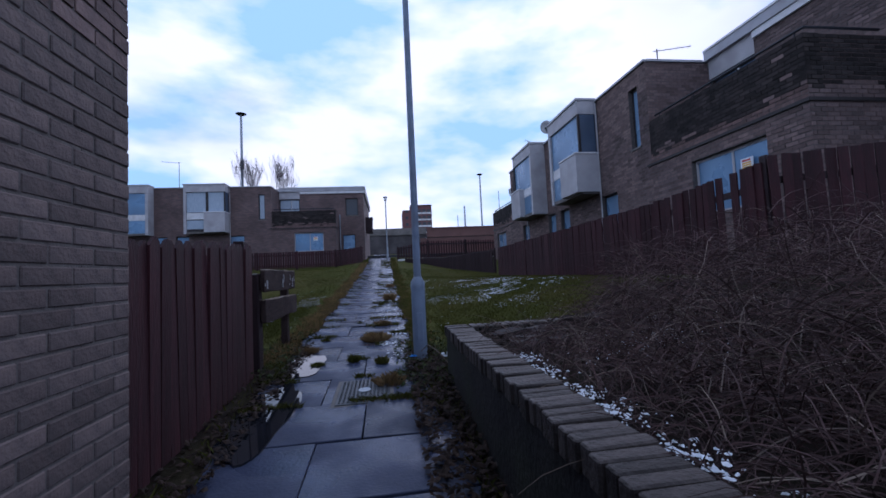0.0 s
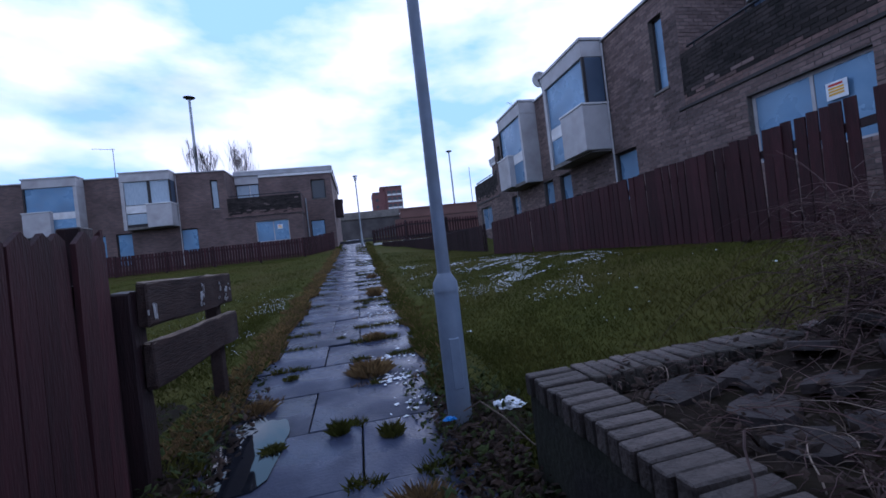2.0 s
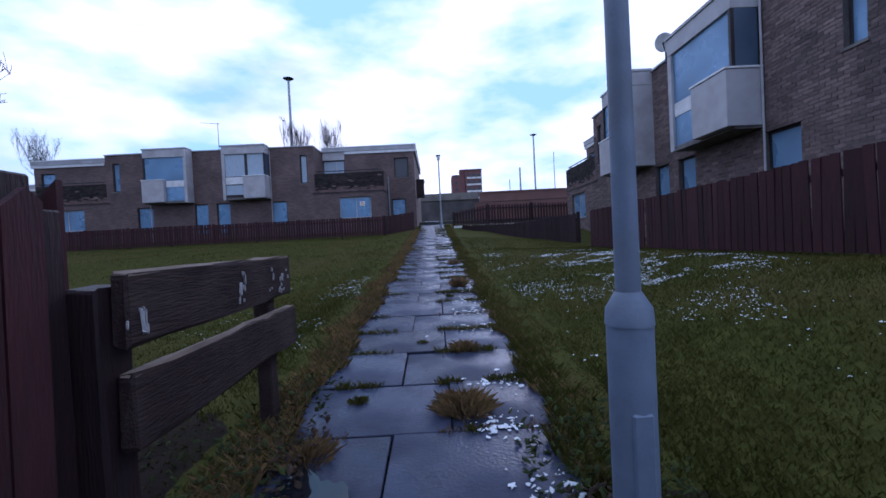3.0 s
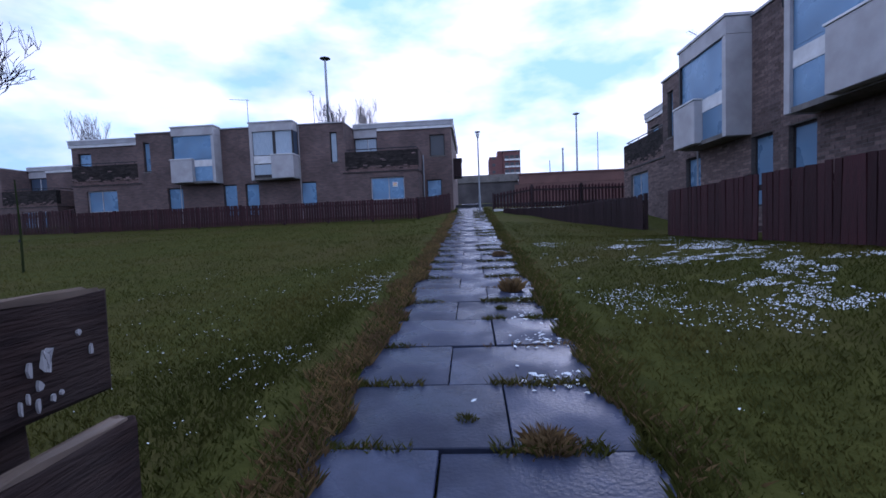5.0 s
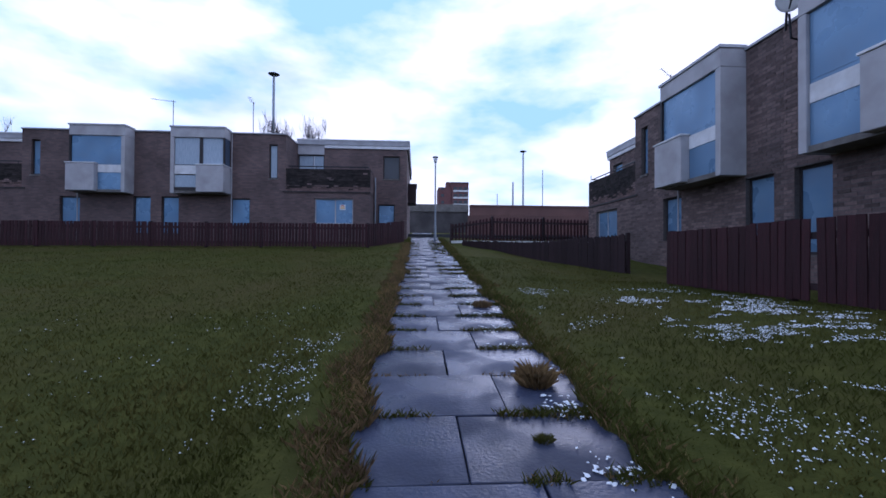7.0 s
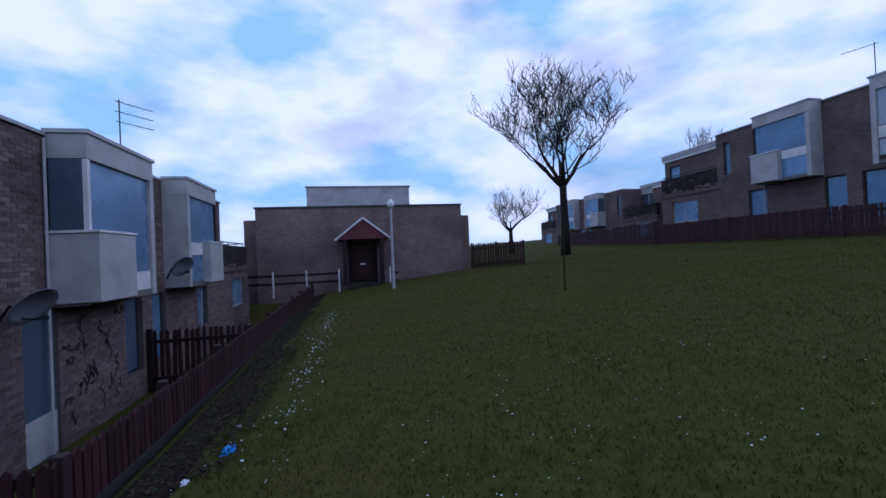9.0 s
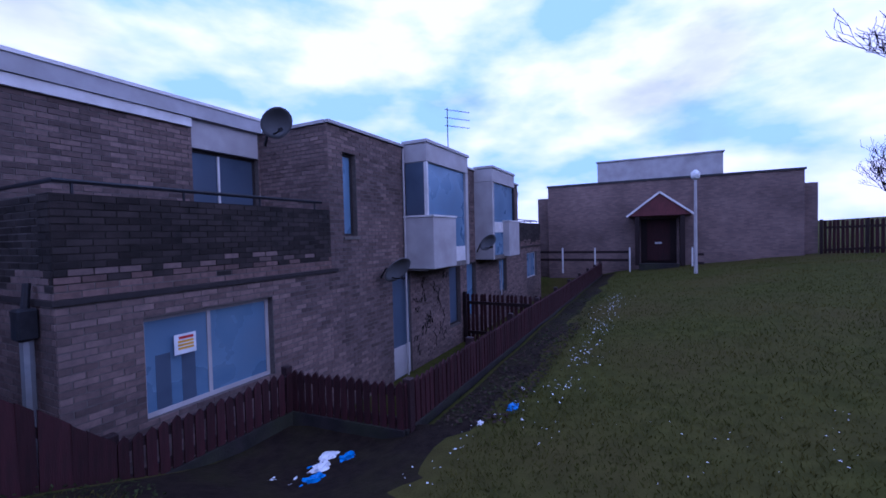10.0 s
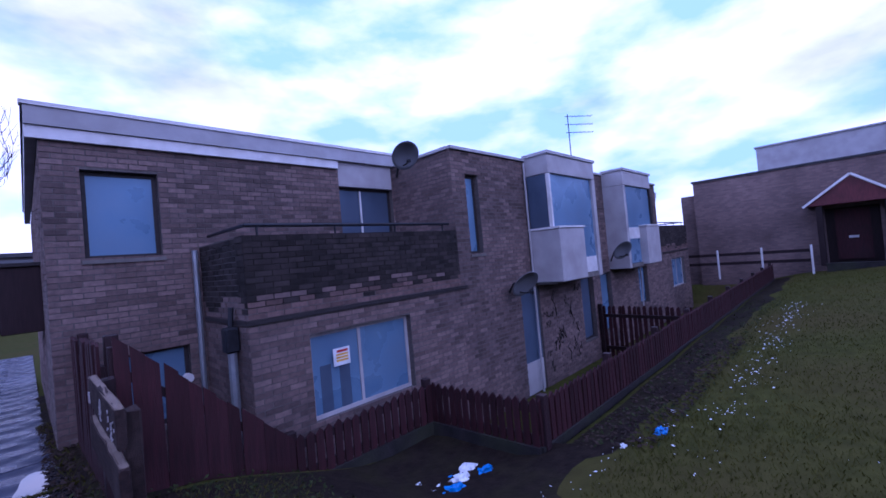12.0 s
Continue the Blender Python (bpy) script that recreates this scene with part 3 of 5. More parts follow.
        soiled = [s or g > 0.12 and rng_c.random() < min(0.75, 0.25 + 2.2 * (g - 0.12)) for g, s in zip(grime, streak)]
        brick_mesh(h, [q for q, k in zip(walls, soiled) if not k], M_BRICK, flip)
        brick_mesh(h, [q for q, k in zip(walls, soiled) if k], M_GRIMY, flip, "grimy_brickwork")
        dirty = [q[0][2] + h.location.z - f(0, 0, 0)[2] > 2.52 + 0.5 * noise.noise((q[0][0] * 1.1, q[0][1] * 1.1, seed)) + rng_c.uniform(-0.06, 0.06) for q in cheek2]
        brick_mesh(h, cheek + [q for q, k in zip(cheek2, dirty) if not k], M_BRICK, not flip)
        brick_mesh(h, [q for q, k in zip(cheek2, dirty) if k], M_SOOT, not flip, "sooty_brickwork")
    parapet, rp = list(brick_boxes(p, 1.5, 4.92, 2.375, 3.3, 0, [], seed=seed + 1)), random.Random(seed + 8)
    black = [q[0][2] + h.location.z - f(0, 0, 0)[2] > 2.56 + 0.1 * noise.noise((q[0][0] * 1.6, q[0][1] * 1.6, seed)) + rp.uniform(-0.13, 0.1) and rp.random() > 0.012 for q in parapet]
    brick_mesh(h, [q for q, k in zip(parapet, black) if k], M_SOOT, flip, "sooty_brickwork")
    clean = [q for q, k in zip(parapet, black) if not k]
    low_w = f(0, 0, 2.53)[2] - h.location.z
    brick_mesh(h, [q for q in clean if q[0][2] > low_w], M_BRICK, flip)
    brick_mesh(h, [q for q in clean if q[0][2] <= low_w], M_REDBRICK, flip, "red_brick_course")
    if side_box:
        ob = part("side_oriel", bx((-0.42, -4.6, 2.35), (-0.002, -3.3, 3.25), p, 0.01), M_FENCEDARK, h, "boarded dark brown box window on the gable")
        part("oriel_roof", bx((-0.46, -4.65, 3.253), (-0.002, -3.25, 3.3), p), M_DARKFRAME, ob)
    if notice_at:
        notice(f, gw[0] + 0.32, 1.62, -0.06)
    return h, p


def map_a(u, v, w):
    return (-0.8 - u, 4.43 + v, -0.6 + w)


def map_b(u, v, w):
    return (-1.02 - u, 24.71 - v, 2.05 + w)


def map_c(u, v, w):
    return (6.09 - v, 4.44 + u, 1.35 + w)


def mirrored(f):
    return lambda u, v, w: f(2 * PARTY - u, v, w)


house_a, pa = house(map_a, True, "x", "boarded-up brown brick flat-roofed terraced house with sooty balcony", flip=True, notice_at=True, seed=10, gable_detail=True, side_box=True)
house_a2, pa2 = house(mirrored(map_a), True, "x", "boarded-up brown brick terraced house with grey bay", seed=30)
house_b, pb = house(map_b, False, "x", "brown brick flat-roofed terraced house with curtained bay", open_curtains=True, notice_at=True, seed=50, side_box=True)
house_b2, pb2 = house(mirrored(map_b), False, "x", "brown brick terraced house with boarded grey bay", flip=True, seed=60)
house_c, pc = house(map_c, True, "y", "empty brown brick terraced house with blue screened windows", notice_at=True, seed=70)
house_c2, pc2 = house(mirrored(map_c), True, "y", "empty brown brick terraced house with grey projecting bay", flip=True, seed=90)


def map_e(u, v, w):
    return (-22.6 - u, 28.1 - v, 1.45 + w)


house_e, pe = house(map_e, False, "x", "distant brown brick terraced house with grey bay", seed=110)
house_e2, pe2 = house(mirrored(map_e), False, "x", "distant brown brick terraced house further down the row", flip=True, seed=120)

# gable bricks beside the path: the nearest ones singly, the rest joined
def gable(a, b, w):
    return (-0.8 + b, 4.43 + REC - a, -0.6 + w)


rest = [q for q in brick_boxes(gable, 0.0, 7.0, 0.9, ROOF_R - 0.45, 0, seed=5)]
near = [q for q in rest if q[4][1] > 1.1 and q[4][2] < 2.9]
far = [q for q in rest if not (q[4][1] > 1.1 and q[4][2] < 2.9)]
near, far = near[:300], far + near[300:]
off = house_a.location
brick_mesh(house_a, [[Vector(c) - off for c in q] for q in far], M_BRICK, False)


# house D: a gable end with a porch, far across the lawn
def house_d():
    h = thing("end_terrace_house", "brown brick end house with red gabled porch across the lawn", "house", at=(0, -0.65, -0.22))
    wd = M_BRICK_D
    bm = bmesh.new()
    for a, b, c, d in wall_cells(5.1, 14.8, 0.2, 4.68, [(9.15, 10.55, 0.2, 3.0)]):
        box(bm, (-21.3, a, c), (-21.0, b, d))
    part("wall", weld(bm), wd, h)
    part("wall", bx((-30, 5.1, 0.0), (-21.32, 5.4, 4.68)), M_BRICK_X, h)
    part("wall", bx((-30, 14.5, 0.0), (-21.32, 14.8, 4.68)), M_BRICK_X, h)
    part("wall", bx((-21.9, 4.5, 0.0), (-21.4, 5.08, 4.2)), wd, h)
    part("wall", bx((-21.9, 14.82, 0.0), (-21.4, 15.3, 4.2)), wd, h)
    part("roof", bx((-30, 5.05, 4.68), (-20.95, 14.85, 4.76)), M_ROOF, h)
    part("clerestory", bx((-27, 7.35, 4.765), (-21.25, 12.25, 5.68), None, 0.01), M_PANEL, h, "white boarded raised roof light")
    part("roof_trim", bx((-27.05, 7.3, 5.684), (-21.2, 12.3, 5.74)), M_FASCIA, h)
    part("door_surround", bx((-21.5, 8.9, 0.2), (-21.302, 10.8, 3.2)), M_FENCEDARK, h)
    part("wall", bx((-30.3, 5.1, 0.0), (-30.02, 14.8, 4.68)), wd, h)
    d = part("door", bx((-21.28, 9.4, 1.16), (-21.2, 10.3, 2.95)), M_FENCE, h, "dark red front door")
    part("letter_plate", bx((-21.2, 9.72, 1.9), (-21.18, 9.98, 1.98)), M_WHITE, d)
    porch = part("porch", bx((-21.0, 8.95, 1.0), (-20.35, 9.12, 3.1)), M_FENCEDARK, h)
    part("porch_side", bx((-21.0, 10.65, 1.0), (-20.35, 10.82, 3.1)), M_FENCEDARK, porch)
    bm = bmesh.new()
    vs = [bm.verts.new(q) for q in ((-20.3, 8.7, 3.12), (-20.3, 11.1, 3.12), (-20.3, 9.9, 4.02), (-21.0, 8.7, 3.12), (-21.0, 11.1, 3.12), (-21.0, 9.9, 4.02))]
    for q in ((0, 1, 2), (3, 5, 4), (0, 3, 4, 1), (1, 4, 5, 2), (2, 5, 3, 0)):
        bm.faces.new([vs[i] for i in q])
    part("porch_gable", bm, M_REDWOOD, h, "oxide red boarded porch gable")
    bm = bmesh.new()
    for y0, y1, z0, z1 in ((8.62, 9.9, 3.1, 4.1), (11.18, 9.9, 3.1, 4.1)):
        tube(bm, [(-20.27, y0, z0), (-20.27, y1, z1)], 0.05, 4)
    part("bargeboard", bm, M_WHITE, h, "white bargeboard")
    part("step", bx((-20.34, 9.1, 0.6), (-20.0, 10.6, 1.1)), M_DARKWALL, h)
    return h


house_d()


# ---------------------------------------------------------------- slab path
path_obj = tagged(new("path"), "wet concrete slab footpath with grass in its joints", "path", kind="structure")
slab_meshes = {}


def slab_mesh(w, d):
    if (w, d) not in slab_meshes:
        bm = bx((-w / 2, -d / 2, -0.05), (w / 2, d / 2, 0), None, 0.004)
        me = bpy.data.meshes.new("slab")
        bm.to_mesh(me)
        bm.free()
        me.materials.append(M_SLAB)
        slab_meshes[(w, d)] = me
    return slab_meshes[(w, d)]


rs = random.Random(4)
slabs_n, y, row = 0, -1.2 - 12.1, 0
while y < 58:
    widths = ((0.85, 0.55), (0.55, 0.85))[row % 2]
    x = -0.66
    for w in widths:
        cx, cy = x + w / 2 + path_x(y), y + 0.3
        if slabs_n < 298:
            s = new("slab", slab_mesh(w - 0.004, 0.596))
            s.parent = path_obj
            slope = math.atan((path_z(y + 0.6) - path_z(y)) / 0.6)
            s.matrix_world = Matrix.LocRotScale((cx + rs.uniform(-0.002, 0.002), cy, path_z(cy) + rs.uniform(-0.004, 0.006)), Euler((slope + radians(rs.uniform(-0.9, 0.9)), radians(rs.uniform(-0.8, 0.8)), radians(rs.uniform(-0.25, 0.25)))), None)
            slabs_n += 1
        x += w + 0.004
    y += 0.605
    row += 1


# ---------------------------------------------------------------- fences
def picket_mesh(w, hgt, t=0.02, pointed=True, jag=0.0):
    bm = bmesh.new()
    prof = [(-w / 2, 0), (w / 2, 0), (w / 2, hgt - (0.03 if pointed else 0)), (0.01, hgt), (-w / 2, hgt - (0.05 if pointed else 0.004))]
    a = [bm.verts.new((x, -t / 2, z)) for x, z in prof]
    b = [bm.verts.new((x, t / 2, z)) for x, z in prof]
    bm.faces.new(a)
    bm.faces.new(b[::-1])
    for i in range(5):
        bm.faces.new((a[i], b[i], b[(i + 1) % 5], a[(i + 1) % 5]))
    bmesh.ops.recalc_face_normals(bm, faces=bm.faces)
    me = bpy.data.meshes.new("picket")
    bm.to_mesh(me)
    bm.free()
    return me


def raked_mesh(w, hgt, fall, t=0.02):
    """A board whose top is cut to the slope of its fence."""
    bm = bx((-w / 2, -t / 2, 0), (w / 2, t / 2, hgt))
    for v in bm.verts:
        if v.co.z > hgt / 2:
            v.co.z += fall * (1 if v.co.x > 0 else -1)
    me = bpy.data.meshes.new("board")
    bm.to_mesh(me)
    bm.free()
    return me


def fence(label, pts, gap=0.125, w=0.1, rails=(0.2, 0.8), post_every=1.9, material=None, both=False, seed=0, plinth=False, missing=0.0, post_out=0.03, rail_side=-1, post_top=0.03, pointed=True, raked=False):
    """A picket fence along points (x, y, base z, top z): posts, rails and one object for each board."""
    material = material or M_FENCE
    t = thing("picket_fence", label, "fence", at=pts[0][:3])
    o = Vector(pts[0][:3])
    rng = random.Random(seed)
    shapes = {}
    for a, b in zip(pts, pts[1:]):
        A, B = Vector(a[:3]), Vector(b[:3])
        d = Vector((B.x - A.x, B.y - A.y, 0))
        n, L = max(1, int(d.length / gap)), d.length
        ang = math.atan2(d.y, d.x)
        nrm = Vector((-d.y, d.x, 0)).normalized() * rail_side
        dn = d.normalized()
        for i in range(n):
            k = (i + 0.5) / n
            zb, zt = a[2] + (b[2] - a[2]) * k, a[3] + (b[3] - a[3]) * k
            if rng.random() < missing:
                continue
            hgt = round((zt - zb - 0.03) / 0.02) * 0.02
            if hgt < 0.1:
                continue
            if raked:
                fall = (b[3] - a[3]) / L * w / 2
                hgt = zt - zb - 0.03
                shapes[hgt] = raked_mesh(w, hgt, fall)
                shapes[hgt].materials.append(material)
            if hgt not in shapes:
                shapes[hgt] = picket_mesh(w, hgt, pointed=pointed)
                shapes[hgt].materials.append(material)
            q = new("board", shapes[hgt])
            q.parent = t
            q.matrix_basis = Matrix.LocRotScale(A + d * k + Vector((0, 0, zb - A.z + 0.03 + rng.uniform(-0.012, 0.012) * (1 if pointed else 0.5))) - o, Euler((radians(rng.uniform(-0.8, 0.8)), radians(rng.uniform(-1.0, 1.0)), ang)), None)
        for r in rails:
            bm = bmesh.new()
            p0 = Vector((A.x, A.y, a[2] + (a[3] - a[2]) * r)) + nrm * 0.03 - o
            p1 = Vector((B.x, B.y, b[2] + (b[3] - b[2]) * r)) + nrm * 0.03 - o
            s, z = nrm * 0.018, Vector((0, 0, 0.04))
            vs = [bm.verts.new(v) for v in (p0 - s - z, p0 + s - z, p0 + s + z, p0 - s + z, p1 - s - z, p1 + s - z, p1 + s + z, p1 - s + z)]
            for q in ((0, 1, 2, 3), (4, 5, 6, 7), (0, 1, 5, 4), (1, 2, 6, 5), (2, 3, 7, 6), (3, 0, 4, 7)):
                bm.faces.new([vs[i] for i in q])
            part("rail", bm, M_FENCEDARK, t)
        m = max(1, round(L / post_every))
        for i in range(m + 1):
            if i == 0 and a is not pts[0]:
                continue
            k = i / m
            c = A + d * k + nrm * 0.085
            zb, zt = a[2] + (b[2] - a[2]) * k, a[3] + (b[3] - a[3]) * k
            part("post", bx((c.x - 0.045 - o.x, c.y - 0.045 - o.y, zb - 0.15 - o.z), (c.x + 0.045 - o.x, c.y + 0.045 - o.y, zt + post_top - o.z), None, 0.006), M_FENCEDARK, t)
        if plinth:
            bm = bmesh.new()
            s = nrm * 0.03
            lo, hi = 1.1, 0.035
            vs = [bm.verts.new(v - o) for v in (A - s - Vector((0, 0, lo)), A + s - Vector((0, 0, lo)), A + s + Vector((0, 0, hi)), A - s + Vector((0, 0, hi)), B - s - Vector((0, 0, lo)), B + s - Vector((0, 0, lo)), B + s + Vector((0, 0, hi)), B - s + Vector((0, 0, hi)))]
            for q in ((0, 1, 2, 3), (4, 5, 6, 7), (0, 1, 5, 4), (1, 2, 6, 5), (2, 3, 7, 6), (3, 0, 4, 7)):
                bm.faces.new([vs[i] for i in q])
            part("plinth", bm, M_DARKWALL, t, "low damp retaining edge")
    return t


fence("tall dark red board fence beside the path at the gable", [(-0.97, 2.93, 0.55, 1.75), (-0.99, 4.97, 0.66, 1.87)], gap=0.1, w=0.096, material=M_FENCE, seed=1, rail_side=1)
fence("dark red board fence stepping down from the path", [(-1.08, 5.14, 0.6, 1.9), (-2.36, 5.18, 0.16, 0.66)], gap=0.088, w=0.092, post_top=-0.08, post_every=0.62, pointed=False, raked=True, seed=2, plinth=True, rail_side=1)
fence("low dark red picket fence round a sunken garden", [(-2.36, 5.18, 0.2, 0.68), (-4.07, 5.28, 0.24, 0.75), (-4.08, 6.8, 0.3, 0.8), (-20.3, 6.95, 0.34, 0.92)], gap=0.1, w=0.075, seed=3, plinth=True, rail_side=1)
fence("dark red picket fence dividing two gardens", [(-10.83, 4.5, -0.6, 0.72), (-10.83, 6.8, -0.6, 0.72)], gap=0.12, w=0.08, seed=4)
fence("dark stained picket fence before a row of houses", [(4.6, 5.3, 1.3, 2.65), (4.4, 7.0, 1.32, 2.48), (3.95, 9.8, 1.34, 2.33), (3.9, 14.5, 1.34, 2.28)], gap=0.102, w=0.094, seed=5, rail_side=-1, pointed=False, missing=0.015)
fence("dark stained picket fence turning towards the house", [(6.0, 4.5, 1.3, 2.72), (4.62, 5.25, 1.3, 2.7)], gap=0.102, w=0.094, seed=6, pointed=False)
fence("dark stained fence at the end garden", [(12.0, 3.5, 1.3, 2.65), (6.05, 4.45, 1.3, 2.68)], gap=0.12, w=0.094, seed=7, pointed=False)
fence("long solid dark fence rising towards the road", [(4.33, 16.8, 1.34, 2.37), (2.93, 19.7, 1.7, 2.26), (1.2, 23.3, 2.15, 2.4)], gap=0.1, w=0.1, seed=8, material=M_FENCEDARK)
fence("red-brown picket fence beyond the lawn", [(0.85, 24.5, 2.43, 3.1), (2.57, 24.5, 2.4, 3.42), (6.9, 24.5, 2.35, 3.36)], gap=0.14, w=0.09, seed=9)
fence("long red-brown picket fence before the far row", [(-17.2, 22.2, 2.05, 2.92), (-2.3, 22.2, 2.08, 2.93), (-1.08, 24.4, 2.33, 3.2)], gap=0.11, w=0.086, seed=10, rail_side=1, pointed=False)
fence("dark fence beside the far garden", [(-21.0, 14.7, 1.1, 2.5), (-18.2, 16.3, 1.4, 2.5)], gap=0.16, w=0.1, seed=11)
fence("dark fence beyond the tree", [(-30.0, 24.1, 2.0, 3.0), (-17.3, 22.3, 2.05, 3.1)], gap=0.16, w=0.11, seed=12, rail_side=1)


# ---------------------------------------------------------------- street furniture
def lantern_column(label, x, y, z0, z1, collar, r0, r1, style, bowl=M_HOUSING, material=M_LAMPPAINT):
    t = thing("lamp_post", label, "lamp post", at=(x, y, z0))
    h = z1 - z0
    if collar:
        part("base_column", tube(bmesh.new(), [(0, 0, -0.1), (0, 0, collar - 0.05)], r0, 16, False), material, t, "wider painted base of the column", True)
        part("collar", tube(bmesh.new(), [(0, 0, collar - 0.05), (0, 0, collar), (0, 0, collar + 0.05)], [r0 * 1.05, r0 * 1.0, r1 * 1.02], 16, False), M_LAMPPAINT if r0 > 0.065 else M_STEEL, t, "shoulder between base and shaft", True)
        part("access_door", bx((-r0 * 0.45, -r0 * 1.03, 0.12), (r0 * 0.45, -r0 * 0.8, 0.4), None, 0.006), material, t)
        part("shaft", tube(bmesh.new(), [(0, 0, collar), (0, 0, h - 0.3)], [r1, r1 * 0.72], 14, False), material, t, smooth=True)
    else:
        part("shaft", tube(bmesh.new(), [(0, 0, -0.1), (0, 0, h - 0.3)], [r0, r1], 10, False), material, t, smooth=True)
    if style == "top":
        part("lantern_bowl", tube(bmesh.new(), [(0, 0, h - 0.32), (0, 0, h - 0.2), (0, 0, h - 0.06)], [0.045, 0.085, 0.11], 10), bowl, t, "pale lantern bowl", True)
        part("cap", tube(bmesh.new(), [(0, 0, h - 0.06), (0, 0, h - 0.02), (0, 0, h)], [0.135, 0.135, 0.04], 12), M_DARKMETAL, t, "dark lantern cap", True)
    elif style == "bowl":
        part("lantern_bowl", tube(bmesh.new(), [(0, 0, h - 0.32), (0, 0, h - 0.28), (0, 0, h - 0.1), (0, 0, h)], [0.05, 0.13, 0.14, 0.04], 10), bowl, t, "white lantern bowl", True)
    else:
        part("lamp_ring", tube(bmesh.new(), [(0, 0, h - 0.35), (0, 0, h - 0.1), (0, 0, h + 0.1)], [0.5, 0.95, 0.5], 14), M_DARKMETAL, t, "ring of flood lamps")
    return t


lantern_column("blue-grey steel lamp post with flaking base beside the path", 0.51, 5.24, 0.76, 6.1, 0.7, 0.068, 0.037, "top")
lantern_column("slim grey lamp post at the head of the path", 0.29, 26.6, 2.48, 6.41, 0.7, 0.06, 0.045, "top", material=M_STEEL)
lantern_column("pale lamp post with white bowl before the porch", -17.0, 10.28, 0.8, 4.27, 0.0, 0.06, 0.04, "bowl", material=M_PANEL)
lantern_column("tall road light mast beyond the rooftops", -25.0, 79.0, 4.8, 32.3, 0.0, 0.32, 0.2, "mast", material=M_STEEL)
lantern_column("tall road light mast beyond the retaining wall", 28.7, 120.0, 5.0, 30.4, 0.0, 0.3, 0.2, "mast", material=M_STEEL)
for lx, ly, lz in ((34.2, 120.0, 25.3), (48.0, 120.0, 24.0), (21.1, 118.0, 18.1), (11.9, 60.5, 11.3)):
    lantern_column("thin road lamp column in the distance", lx, ly, 5.0, lz, 0.0, 0.16, 0.1, "bowl", material=M_STEEL)

# timber barrier beside the path
barrier = thing("timber_barrier", "weathered two-board timber barrier beside the path", "barrier", at=(-0.96, 5.16, 0.68))


def plank(lo, hi, seed, m=M_OLDWOOD):
    """A sawn board with worn, slightly uneven edges."""
    bm = bx(lo, hi, None, 0.008)
    bmesh.ops.subdivide_edges(bm, edges=[e for e in bm.edges if e.calc_length() > 0.5], cuts=6)
    rng = random.Random(seed)
    for v in bm.verts:
        v.co += Vector((rng.uniform(-.003, .003), rng.uniform(-.006, .006), rng.uniform(-.009, .009)))
    return bm


part("post", plank((-0.1, -0.06, -0.1), (-0.005, 0.06, 0.93), 1), M_FENCEDARK, barrier, "near-black square post")
part("post", plank((-0.08, 1.02, -0.1), (-0.002, 1.11, 0.92), 2), M_OLDWOOD, barrier)
part("rail_board", plank((0.0, -0.02, 0.755), (0.045, 1.24, 0.965), 3), M_OLDWOOD, barrier, "upper board with torn paper scraps")
part("rail_board", plank((0.0, -0.02, 0.47), (0.05, 1.28, 0.68), 4), M_OLDWOOD, barrier, "lower board")
for k, (sy, sz, sw, sh) in enumerate(((0.03, 0.79, 0.01, 0.07), (0.62, 0.82, 0.011, 0.05), (0.66, 0.87, 0.008, 0.045), (1.1, 0.84, 0.01, 0.04))):
    part("paper_scrap", plank((0.046, sy, sz), (0.054, sy + sw, sz + sh), 20 + k), M_PANEL, barrier, "torn pale paper scrap")

rf = random.Random(9)
for k in range(22):
    yy, zz = rf.choice((0.03, 0.06, 0.64, 0.95, 1.1, 1.18)) + rf.gauss(0, 0.03), rf.uniform(0.78, 0.93)
    bm = bmesh.new()
    n = rf.randint(5, 7)
    sw, sh = rf.uniform(0.002, 0.006), rf.uniform(0.004, 0.016)
    rim = [(yy + sw * math.cos(6.28 * i / n) * rf.uniform(0.6, 1.2), zz + sh * math.sin(6.28 * i / n) * rf.uniform(0.6, 1.2)) for i in range(n)]
    lo, hi = [bm.verts.new((0.046, *q)) for q in rim], [bm.verts.new((0.0515, *q)) for q in rim]
    bm.faces.new(hi)
    for i in range(n):
        bm.faces.new((lo[i], lo[(i + 1) % n], hi[(i + 1) % n], hi[i]))
    part("paint_fleck", bm, M_PANEL, barrier, "peeling pale paint fleck")
# a thin paler strip along the top of each board
for sz, y1, k in ((0.958, 1.24, 40), (0.673, 1.28, 41)):
    part("worn_edge", plank((0.004, -0.015, sz), (0.044, y1 - 0.01, sz + 0.012), k), M_TWIGPALE, barrier, "pale upper edge of a board")

# ---------------------------------------------------------------- raised bed
BX, BY, BZ = 0.68, 4.63, 1.08
bed = tagged(new("retaining_wall"), "low dark brick retaining wall of a raised bed with worn coping", "wall", kind="structure")
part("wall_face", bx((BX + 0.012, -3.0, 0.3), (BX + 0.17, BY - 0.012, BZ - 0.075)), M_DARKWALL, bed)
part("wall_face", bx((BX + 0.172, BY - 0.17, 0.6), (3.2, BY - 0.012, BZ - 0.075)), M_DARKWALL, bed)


def soil_z(x, y):
    s = BZ - 0.06 + 0.36 * sstep(1.1, 2.8, x) * (0.5 + 0.5 * sstep(-1, 3.2, y)) + 0.06 * noise.noise((x * 1.7, y * 1.7, 3))
    return s - 0.25 * sstep(3.2, 4.4, x)


